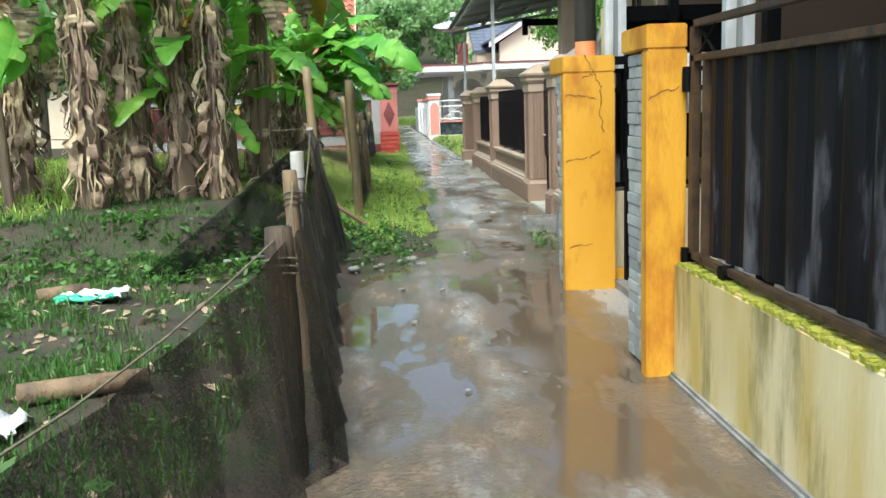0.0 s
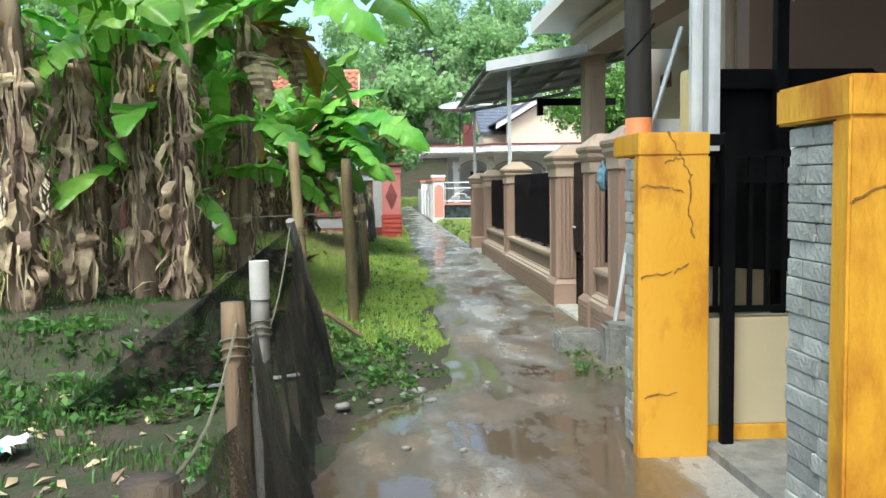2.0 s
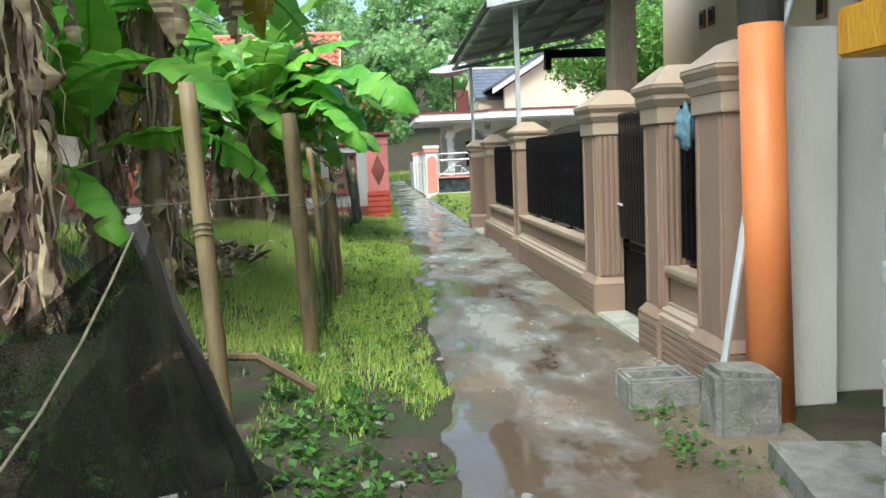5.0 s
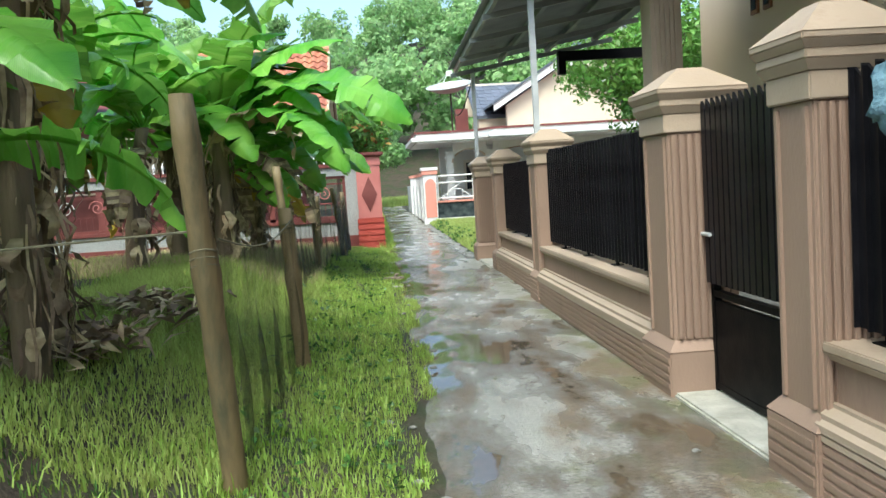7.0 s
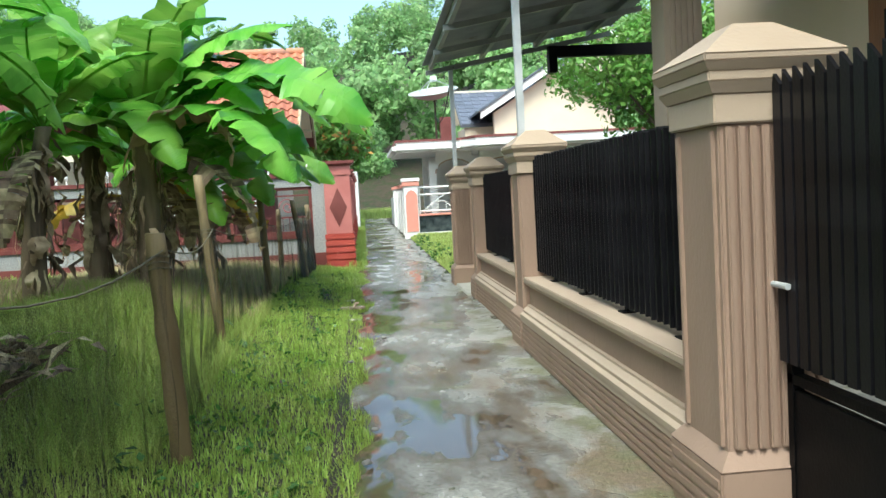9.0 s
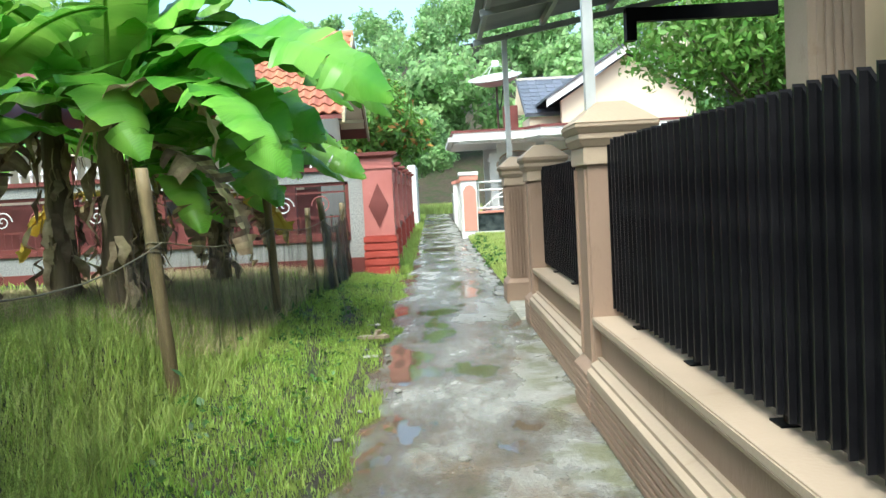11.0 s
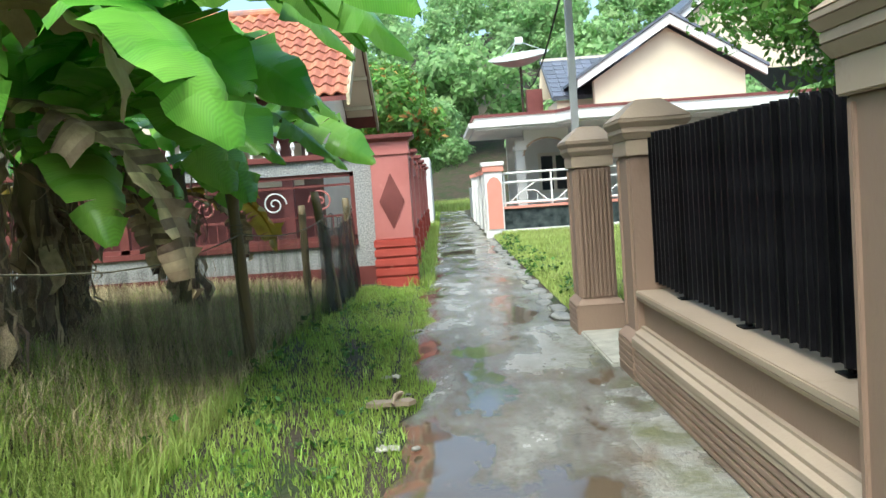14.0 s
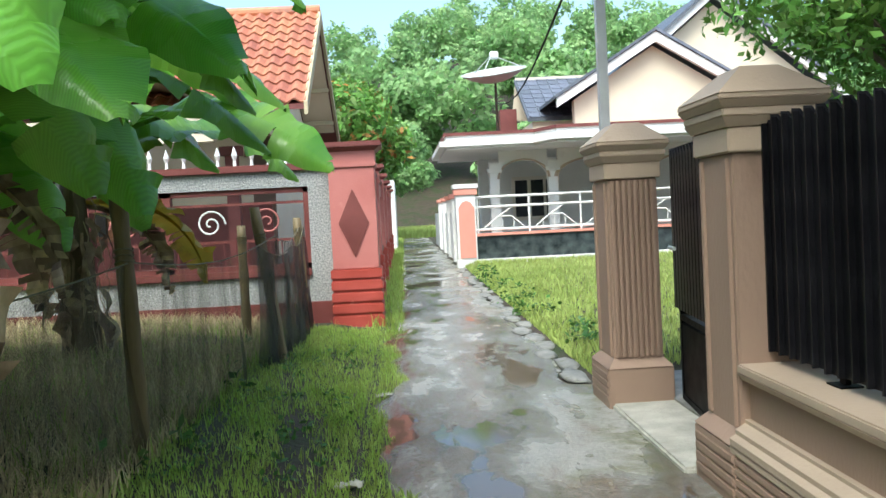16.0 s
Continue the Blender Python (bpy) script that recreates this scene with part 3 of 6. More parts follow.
def yellow_pillar(x0, x1, y0, y1, h, label, over=0.05):
    t = thing("gate_pillar", ((x0 + x1) / 2, (y0 + y1) / 2, 0), label, "pillar", "yellow gate pillars")
    col = y0 + 0.10
    part("column", box(B(), x0, x1, y0, col, -0.05, h - 0.12, 0.008), M_YELLOW, t)
    part("header", box(B(), x0, x1, y0, y1 + over, h - 0.12, h, 0.008), M_YELLOW, t, "yellow cap beam")
    core = part("core", box(B(), x0 + 0.05, x1 - 0.01, col, y1, -0.05, h - 0.12), M_CONC, t)
    rows = 27
    rh = (h - 0.16) / rows
    L = y1 - col
    meshes = {}
    for r in range(rows):
        cut = random.choice((0.3, 0.42, 0.5, 0.66))
        for a, e in ((0, cut), (cut, 1)):
            key = round(e - a, 2)
            if key not in meshes:
                meshes[key] = mesh_of("stone", box(B(), 0, 0.035, 0.002, key * L - 0.002, 0.0015, rh - 0.0015, 0.003), M_CLAD)
            o = new("stone", meshes[key])
            o.parent = core
            o.location = (x0 + 0.018 + random.uniform(0, 0.012), col + a * L, 0.03 + r * rh)
    return t


near_p = yellow_pillar(1.30, 1.50, 4.63, 5.05, 1.77, "yellow painted gate pillar with grey stone cladding and a crack")
far_p = yellow_pillar(1.335, 1.715, 6.78, 7.12, 1.73, "cracked yellow gate pillar with grey stone cladding", 0.17)
crack("crack", jagged(1.30, 1.42, 1.46, 1.46, 7), 4.63, near_p, "dark plaster crack")
for seg in ((1.50, 1.73, 1.56, 1.60), (1.56, 1.60, 1.62, 1.50), (1.48, 1.57, 1.56, 1.60), (1.35, 1.45, 1.50, 1.44), (1.50, 1.44, 1.57, 1.42), (1.61, 1.52, 1.60, 1.30), (1.60, 1.30, 1.63, 1.18), (1.35, 0.97, 1.52, 1.0), (1.52, 1.0, 1.60, 1.04), (1.36, 0.33, 1.55, 0.36)):
    crack("crack", jagged(*seg, n=6, amp=0.009), 6.78, far_p, "dark plaster crack")
for z in (0.62, 1.50):
    b = box(B(), 1.47, 1.53, 4.57, 4.63, z - 0.05, z + 0.05, 0.008)
    rod(b, (1.48, 4.58, z - 0.06), (1.48, 4.58, z + 0.06), 0.022)
    part("hinge", b, M_BLACK, near_p, "black iron hinge")

w = thing("low_wall", (1.52, 1.0, 0), "low cream wall with green moss and dark streaks", "low wall")
part("body", box(B(), 1.44, 1.66, -3.0, 4.63, -0.05, 0.60, 0.012), M_MOSSY, w)
b = B()
for i in range(300):
    y = -2.9 + 7.48 * i / 300
    box(b, 1.435 + random.uniform(0, 0.03), 1.48 + random.uniform(-0.02, 0.07), y, y + 0.03, 0.59, 0.603 + random.uniform(0, 0.012))
part("moss", b, M_MOSS, w, "moss on the wall's top edge")
part("plinth", box(B(), 1.41, 1.46, -3.0, 4.63, -0.05, 0.035, 0.015), M_CONC, w)

g = thing("sheet_gate", (1.52, 1.0, 0.62), "black corrugated sheet panel in a rusty iron frame", "fence panel")
b = B()
prof = []
for i in range(150):
    y = -3.0 + 7.33 * i / 149
    prof.append((y, 1.515 + (0.012 if (i // 2) % 2 else -0.006)))
v0 = [b.verts.new((x, y, 0.68)) for y, x in prof]
v1 = [b.verts.new((x, y, 1.60)) for y, x in prof]
for i in range(149):
    b.faces.new((v0[i], v0[i + 1], v1[i + 1], v1[i]))
part("sheet", b, M_SHEET, g, "streaked black corrugated sheet")
b = B()
for z in (0.63, 1.58, 1.74):
    box(b, 1.49, 1.53, -3.0, 4.58, z, z + 0.035, 0.004)
box(b, 1.49, 1.53, 4.52, 4.58, 0.63, 1.775, 0.004)
box(b, 1.49, 1.53, 4.38, 4.40, 0.63, 1.60)
part("gate_frame", b, M_RUST, g, "rust-brown iron frame")
b = B()
for i in range(1):
    y = 4.50 - 0.22 * i
    tube(b, [(1.51, y, 1.61), (1.51, y - 0.20, 1.74)], 0.007, 5)
    tube(b, [(1.51, y, 1.74), (1.51, y - 0.20, 1.61)], 0.007, 5)
part("lattice", b, M_BLACK, g, "crossed iron ornament")
for y in (4.1, 2.6, 1.0):
    part("roller", rod(B(), (1.47, y, 0.64), (1.53, y, 0.64), 0.035, 0.035, 12), M_BLACK, g)

# side wall with bars behind the gateway
w = thing("side_wall", (3.2, 6.98, 0), "cream half wall with a yellow painted foot", "low wall")
part("body", box(B(), 1.70, 5.2, 6.90, 7.04, 0.14, 0.73, 0.006), M_CREAM, w)
part("foot_band", box(B(), 1.70, 5.2, 6.885, 7.05, -0.05, 0.14, 0.006), M_YELLOW, w)
single("porch_back_wall", box(B(), 2.0, 5.2, 7.62, 7.74, -0.05, 1.25, 0.006), M_CREAM, "low cream wall behind the iron bars", "low wall")
f = thing("bar_fence", (3.2, 6.92, 0.73), "black iron bar fence on the cream half wall", "fence panel")
b = B()
for z in (0.76, 1.46, 1.60):
    box(b, 1.72, 5.2, 6.90, 6.93, z, z + 0.035)
part("rail", b, M_BLACK, f)
bar = mesh_of("bar", box(B(), -0.012, 0.012, -0.01, 0.01, 0.77, 1.60), M_BLACK)
for i in range(36):
    piece("bar", bar, f, Matrix.Translation((1.80 + i * 0.095, 6.915, 0)))
b = box(B(), 1.80, 1.865, 6.80, 6.86, 0.0, 1.73, 0.005)
box(b, 1.69, 1.82, 6.81, 6.85, 1.66, 1.72)
part("post", b, M_BLACK, f, "black square gate post")
part("sheet", extrude(B(), [(1.80, 1.0), (5.2, 0.72), (5.2, 1.62), (1.80, 1.62)], "y", 7.06, 7.08), M_BLACK, f, "black sheet behind the bars")
single("white_sheet", box(B(), 2.27, 2.72, 7.035, 7.055, 1.29, 1.74, 0.009), M_PLASTIC, "white plastic sheet hung behind the iron bars", "sheet")
sp = thing("privacy_screen", (2.4, 7.4, 0.0), "black screen panel above the side wall", "panel")
part("sheet", box(B(), 1.88, 2.9, 7.36, 7.40, 1.30, 2.05), M_BLACK, sp)
part("top_box", box(B(), 1.86, 2.9, 7.30, 7.5, 2.0, 2.12, 0.01), M_BLACK, sp)
part("upright", box(B(), 2.84, 2.92, 7.30, 7.5, 0.0, 2.1, 0.006), M_BLACK, sp)
single("screen_post", box(B(), 1.78, 1.86, 7.25, 7.45, 0.0, 2.12, 0.006), M_MOSSY, "mossy yellowed post beside the black screen", "post")
single("porch_floor", box(B(), 1.72, 6.0, -3.0, 6.9, -0.05, 0.06), M_CONC, "grey tiled porch floor behind the yellow gateway", "floor", kind="structure")

# step beside the gateway
b = extrude(B(), [(1.62, 7.35), (1.88, 8.88), (2.3, 8.80), (2.3, 7.35)], "z", -0.05, 0.10)
single("kerb_step", b, M_CONC, "mossy concrete step beside the gateway", "step")


def channel_post(x, y, h, label):
    t = thing("steel_post", (x, y, 0), label, "post", "posts of the porch canopy")
    for dx, nm in ((0, "channel"), (0.10, "channel")):
        b = box(B(), x + dx, x + dx + 0.06, y, y + 0.06, 0.05, h, 0.004)
        box(b, x + dx + 0.02, x + dx + 0.04, y - 0.004, y + 0.002, 0.05, h)
        part(nm, b, M_STEEL, t)
    part("web", box(B(), x + 0.06, x + 0.10, y + 0.02, y + 0.035, 0.05, h), M_ZINC, t)
    b = box(B(), x - 0.05, x + 0.2, y - 0.05, y + 0.10, 0.05, 0.07)
    part("base_plate", b, M_STEEL, t)


channel_post(1.73, 7.10, 4.6, "tall pale galvanised steel canopy post")
channel_post(1.84, 5.02, 4.6, "tall pale galvanised steel canopy post")
b = B()
tube(b, [(1.83, 7.15, 2.95), (2.35, 7.15, 2.5)], 0.04, 6)
single("brace", b, M_ZINC, "dark grey diagonal steel brace of the canopy", "brace")
b = box(B(), 2.26, 2.33, 7.2, 7.27, 0.7, 4.6, 0.004)
single("black_post", b, M_BLACK, "slim black steel post of the porch", "post")

c = thing("porch_roof", (3.6, 3.0, 4.3), "dark underside of the metal porch roof", "roof")
part("sheet", box(B(), 1.70, 6.2, -3.0, 7.6, 4.55, 4.60), M_ZINC, c)
b = B()
for i in range(9):
    box(b, 1.72, 6.2, -2.6 + i * 1.2, -2.54 + i * 1.2, 4.47, 4.55)
box(b, 1.70, 1.76, -3.0, 7.6, 4.42, 4.56)
part("beam", b, M_STEEL, c)
for i in range(5):
    b = box(B(), 1.62 + 0.02 * i, 3.6, 1.2, 4.2, 2.02 + i * 0.06, 2.035 + i * 0.06)
    single("stored_sheet", b, M_ZINC, "grey metal sheet stacked on the porch frame", "metal sheet", "stacked sheets")
b = B()
for y in (1.3, 4.1):
    box(b, 1.66, 1.72, y, y + 0.06, 0.06, 2.02)
    box(b, 3.5, 3.56, y, y + 0.06, 0.06, 2.02)
    box(b, 1.66, 3.56, y, y + 0.06, 1.97, 2.02)
box(b, 1.66, 1.72, 1.3, 4.16, 1.93, 1.98)
single("sheet_rack", b, M_BLACK, "dark steel rack under the stacked sheets", "rack")

hs = thing("yellow_gate_house", (6.2, 2.5, 0), "brown-walled house behind the yellow gateway", "house")
# dark brown of both walls includes painted porch shade
part("wall", box(B(), 6.0, 6.3, -4.0, 8.6, 0, 4.6), M_PORCHSHADE, hs)
part("wall", box(B(), 2.6, 6.0, 8.4, 8.6, 0, 4.6), M_PORCHSHADE, hs)
b = box(B(), 5.96, 6.02, 3.0, 4.2, 0.9, 2.2, 0.01)
wd = part("window", b, M_TIMBER, hs)
part("pane", box(B(), 5.95, 5.97, 3.1, 4.1, 1.0, 2.1), M_GLASSDARK, wd)
part("roof", box(B(), 1.6, 6.6, -4.2, 8.8, 4.62, 4.9), M_SOFFIT, hs)

# poles and rubble at the bend of the fence
p = thing("utility_pole", (2.17, 9.52, 0), "weathered utility pole with an orange painted foot", "pole")
part("painted_foot", rod(B(), (2.19, 9.52, -0.05), (2.14, 9.52, 2.0), 0.118, 0.108, 20), M_ORANGE, p, "orange painted lower part", True)
part("shaft", rod(B(), (2.14, 9.52, 2.0), (2.06, 9.52, 8.2), 0.110, 0.085, 16), M_POLE, p, smooth=True)
b = B()
for z in (2.5, 3.0):
    tube(b, [(2.02, 9.45, z), (2.13, 9.405, z + 0.12), (2.25, 9.45, z + 0.26)], 0.008, 5)
part("wire", b, M_BLACK, p)
b = B()
tube(b, [(1.95, 9.55, 0.28), (2.18, 9.56, 1.7), (2.52, 9.58, 2.75)], 0.022, 8)
single("leaning_pipe", b, M_STEEL, "thin pale metal pipe leaning from a concrete block", "pipe")
b = B()
box(b, 1.80, 2.13, 9.25, 9.52, -0.04, 0.30, 0.03)
for v in b.verts:
    v.co += Vector((noise.noise(v.co * 7), noise.noise(v.co * 9 + Vector((3, 1, 2))), noise.noise(v.co * 8))) * 0.03
single("concrete_block", b, M_CONC, "rough grey concrete block holding a pipe", "block")
b = B()
for x0, x1, y0, y1 in ((1.52, 1.92, 9.80, 9.86), (1.52, 1.92, 10.06, 10.12), (1.525, 1.58, 9.86, 10.06), (1.86, 1.915, 9.86, 10.06)):
    box(b, x0, x1, y0, y1, -0.03, 0.16, 0.015)
box(b, 1.58, 1.86, 9.86, 10.06, -0.03, 0.04)
single("trough", b, M_CONC, "broken mossy concrete trough", "trough")
w = single("stub_wall", box(B(), 2.32, 2.62, 9.66, 9.86, 0, 2.0, 0.01), M_OLDWHITE, "stained white wall end", "wall")
single("wall_white", box(B(), 2.56, 6.0, 9.88, 10.0, 0, 2.0, 0.01), M_OLDWHITE, "stained white boundary wall", "wall", kind="structure")

# ---- beige house with canopy ----
h = thing("beige_house", (6.0, 14.5, 0), "beige rendered house with fluted porch columns and wide eaves", "house")
part("wall", box(B(), 5.2, 5.5, 9.9, 20.2, 0, 4.4), M_BEIGE, h)
part("wall", box(B(), 5.5, 9.0, 19.9, 20.2, 0, 4.4), M_BEIGE, h)
part("wall", box(B(), 3.55, 5.2, 9.95, 10.2, 0, 3.6), M_BEIGE, h)
for y0 in (17.05, 11.0):
    cx = 3.45
    c = part("column", box(B(), cx, cx + 0.34, y0, y0 + 0.34, 0, 3.62, 0.006), M_TAN, h)
    for i in range(5):
        part("rib", box(B(), cx + 0.05 + i * 0.052, cx + 0.085 + i * 0.052, y0 - 0.014, y0 + 0.01, 0.3, 3.55), M_TAN, c)
b = extrude(B(), [(3.40, 3.60), (3.40, 3.84), (3.30, 3.90), (3.30, 4.02), (3.85, 4.02), (3.85, 3.60)], "y", 9.0, 17.5)
part("beam", b, M_TAN, h, "tan moulded porch beam")
part("ceiling_board", box(B(), 3.85, 5.2, 9.0, 17.5, 3.75, 3.80), M_SOFFIT, h)
b = extrude(B(), [(2.70, 4.10), (2.70, 4.32), (6.2, 6.4), (9.7, 4.32), (9.7, 4.10), (6.0, 4.10)], "y", 8.9, 18.0)
part("roof", b, M_SOFFIT, h, "pale eaves")
for y, z in ((12.2, 3.2), (12.55, 3.2), (13.6, 3.2), (14.4, 2.75), (14.7, 2.75), (17.9, 3.15), (18.25, 3.15)):
    vt = part("vent", box(B(), 5.17, 5.22, y, y + 0.2, z, z + 0.26), M_TIMBER, h, "brown vent hole")
    # solid dark box stands in for the shade inside the vent
    part("hole", box(B(), 5.16, 5.175, y + 0.04, y + 0.16, z + 0.05, z + 0.21), M_GLASSDARK, vt)
d = part("door", box(B(), 5.14, 5.22, 15.9, 16.8, 0.3, 2.85, 0.006), M_TIMBER, h, "brown timber door")
part("pane", box(B(), 5.13, 5.145, 16.15, 16.55, 1.6, 2.65), M_GLASSDARK, d)
part("notice", box(B(), 5.12, 5.135, 16.25, 16.42, 2.0, 2.2), M_PLASTIC, d)
d = part("window", box(B(), 5.15, 5.22, 12.1, 13.2, 0.9, 2.2, 0.006), M_TIMBER, h)
part("pane", box(B(), 5.14, 5.155, 12.2, 13.1, 1.0, 2.1), M_GLASSDARK, d)

c = thing("carport_canopy", (2.9, 19.7, 3.2), "corrugated metal carport canopy on slim galvanised posts", "canopy")
def canopy_z(x, y):
    return 3.42 + (x - 1.8) * 0.17 - (y - 16.7) * 0.037
b = B()
n = 84
va, vb = [], []
for i in range(n):
    y = 16.7 + 5.9 * i / (n - 1)
    z = 0.012 if i % 2 else -0.012
    va.append(b.verts.new((1.76, y, canopy_z(1.76, y) + z)))
    vb.append(b.verts.new((4.6, y, canopy_z(4.6, y) + z)))
for i in range(n - 1):
    b.faces.new((va[i], vb[i], vb[i + 1], va[i + 1]))
part("sheet", b, M_ZINC, c, "grey corrugated roof sheet")
for x in (1.85, 2.6, 3.4, 4.2):
    b = extrude(B(), [(16.72, canopy_z(x, 16.72) - 0.10), (16.72, canopy_z(x, 16.72) - 0.02), (22.55, canopy_z(x, 22.55) - 0.02), (22.55, canopy_z(x, 22.55) - 0.10)], "x", x, x + 0.05)
    part("purlin", b, M_ZINC, c)
for y in (16.72, 18.2, 19.6, 21.0, 22.5):
    b = extrude(B(), [(1.8, canopy_z(1.8, y) - 0.16), (1.8, canopy_z(1.8, y) - 0.09), (4.55, canopy_z(4.55, y) - 0.09), (4.55, canopy_z(4.55, y) - 0.16)], "y", y, y + 0.05)
    part("rafter", b, M_STEEL if y < 17 else M_ZINC, c)
b = extrude(B(), [(1.74, canopy_z(1.74, 16.68) - 0.13), (1.74, canopy_z(1.74, 16.68) + 0.03), (4.6, canopy_z(4.6, 16.68) + 0.03), (4.6, canopy_z(4.6, 16.68) - 0.13)], "y", 16.66, 16.69)
part("fascia", b, M_STEEL, c, "pale metal edge strip")
for y in (17.05, 22.55):
    b = box(B(), 2.14, 2.20, y, y + 0.06, 1.6, canopy_z(2.17, y) - 0.1)
    part("post", b, M_STEEL, c, "slim galvanised post")
tb = box(B(), 3.6, 5.4, 22.4, 22.52, 3.22, 3.38)
box(tb, 3.6, 3.72, 22.38, 22.54, 3.0, 3.38)
part("bracket", tb, M_BLACK, c, "dark beam end under the canopy")


# ---- red fence and house at the left side of the lane ----
def red_pillar(x0, x1, y0, y1, h, label, big):
    t = thing("red_pillar", ((x0 + x1) / 2, (y0 + y1) / 2, 0), label, "pillar", "pillars of the red fence")
    b = B()
    n = 5
    for i in range(n):
        box(b, x0 - 0.03, x1 + 0.03, y0 - 0.03, y1 + 0.03, 0.02 + i * 0.13 - (0.06 if i == 0 else 0), 0.13 + i * 0.13, 0.012)
    box(b, x0 - 0.01, x1 + 0.01, y0 - 0.01, y1 + 0.01, -0.05, 0.65)
    part("base", b, M_REDBASE, t, "bright red coursed base")
    part("shaft", box(B(), x0, x1, y0, y1, 0.65, h - 0.28, 0.008), M_RED, t)
    if big:
        cx, cz = (x0 + x1) / 2, 1.16
        part("diamond", extrude(B(), [(cx - 0.17, cz), (cx, cz - 0.38), (cx + 0.17, cz), (cx, cz + 0.38)], "y", y0 - 0.012, y0 + 0.01), M_MAROON, t, "dull red raised diamond")
    b = box(B(), x0 - 0.02, x1 + 0.02, y0 - 0.02, y1 + 0.02, h - 0.28, h - 0.22, 0.006)
    box(b, x0 - 0.01, x1 + 0.01, y0 - 0.01, y1 + 0.01, h - 0.22, h - 0.10)
    part("neck", b, M_RED, t)
    b = frustum(B(), x0 - 0.02, x1 + 0.02, y0 - 0.02, y1 + 0.02, h - 0.10, h - 0.06, -0.05)
    box(b, x0 - 0.09, x1 + 0.09, y0 - 0.09, y1 + 0.09, h - 0.06, h, 0.008)
    part("cap", b, M_MAROON, t, "dark maroon cap")


red_pillar(0.05, 0.56, 26.85, 27.36, 2.06, "red painted corner pillar with a raised diamond and dark cap", True)
for y in (30.0, 33.0, 36.2, 39.6, 43.0):
    red_pillar(0.18, 0.52, y, y + 0.34, 1.98, "red painted fence pillar with dark cap", False)


def red_bay_x(x0, x1, y):
    """A bay of the front fence, seen across the garden: pebble-dashed wall, iron grille, spiked top."""
    t = thing("red_fence_bay", ((x0 + x1) / 2, y, 0), "pebble-dashed garden wall with red iron grille and white spikes", "garden wall")
    part("foot", box(B(), x0, x1, y - 0.02, y + 0.20, -0.05, 0.30, 0.006), M_MAROON, t, "dark red foot")
    part("lower_wall", box(B(), x0, x1, y, y + 0.18, 0.30, 0.60), M_PEBBLE, t)
    part("ledge", box(B(), x0, x1 - 0.25, y - 0.04, y + 0.2, 0.60, 0.68, 0.008), M_MAROON, t)
    part("side_pier", box(B(), x1 - 0.25, x1, y, y + 0.18, 0.60, 1.78), M_PEBBLE, t)
    part("lintel", box(B(), x0, x1 - 0.25, y, y + 0.18, 1.60, 1.78), M_PEBBLE, t)
    part("coping", box(B(), x0, x1, y - 0.05, y + 0.23, 1.78, 1.86, 0.008), M_MAROON, t, "dark coping")
    n = int((x1 - x0 - 0.25) / 1.55)
    w = (x1 - 0.25 - x0) / n
    for i in range(n):
        a = x0 + i * w
        b = B()
        for xx in (a, a + w - 0.06):
            box(b, xx, xx + 0.06, y + 0.03, y + 0.13, 0.68, 1.60)
        for zz in (0.68, 1.54):
            box(b, a, a + w, y + 0.03, y + 0.13, zz, zz + 0.06)
        g = part("grille", b, M_MAROON, t, "dark red iron grille")
        b = B()
        for j in range(int(w / 0.13)):
            xx = a + 0.1 + j * 0.13
            rod(b, (xx, y + 0.08, 0.72), (xx, y + 0.08, 1.0), 0.008, 0.008, 5)
        box(b, a, a + w, y + 0.07, y + 0.09, 1.0, 1.03)
        box(b, a, a + w, y + 0.07, y + 0.09, 1.42, 1.45)
        part("infill", b, M_MAROON, g)
        for cx, s in ((a + w * 0.3, 1), (a + w * 0.7, -1)):
            b = B()
            for q in range(26):
                an, r = q * 0.42, 0.17 - 0.0058 * q
                an2, r2 = (q + 1) * 0.42, 0.17 - 0.0058 * (q + 1)
                rod(b, (cx + s * r * math.cos(an), y + 0.08, 1.22 + r * math.sin(an)), (cx + s * r2 * math.cos(an2), y + 0.08, 1.22 + r2 * math.sin(an2)), 0.011, 0.011, 5)
            part("scroll", b, M_WHITE if s > 0 else M_RED, g, "white iron scroll" if s > 0 else "")
    m = int((x1 - x0) / 0.19)
    s = B()
    rod(s, (0, 0, 0), (0, 0, 0.10), 0.022, 0.014, 6)
    rod(s, (0, 0, 0.08), (0, 0, 0.13), 0.018, 0.036, 6)
    rod(s, (0, 0, 0.13), (0, 0, 0.23), 0.036, 0.003, 6)
    sp = mesh_of("spike", s, M_WHITE)
    for i in range(m):
        piece("spike", sp, t, Matrix.Translation((x0 + 0.08 + i * 0.19, y + 0.09, 1.86)))


red_bay_x(-6.6, 0.05, 27.0)
for y0, y1 in ((27.36, 30.0), (30.34, 33.0), (33.34, 36.2), (36.54, 39.6), (39.94, 43.0)):
    t = thing("red_side_wall", (0.35, (y0 + y1) / 2, 0), "red and grey side wall with openings along the lane", "garden wall", "bays of the side wall")
    part("lower_wall", box(B(), 0.26, 0.44, y0, y1, -0.05, 0.62), M_PEBBLE, t)
    part("ledge", box(B(), 0.22, 0.48, y0, y1, 0.62, 0.70, 0.006), M_MAROON, t)
    part("coping", box(B(), 0.22, 0.48, y0, y1, 1.56, 1.78, 0.006), M_RED, t)
    part("sill_cap", box(B(), 0.19, 0.51, y0, y1, 1.78, 1.84, 0.006), M_MAROON, t)
    b = B()
    for i in range(7):
        yy = y0 + (i + 0.5) * (y1 - y0) / 7
        box(b, 0.33, 0.37, yy - 0.02, yy + 0.02, 0.7, 1.56)
    part("infill", b, M_MAROON, t)
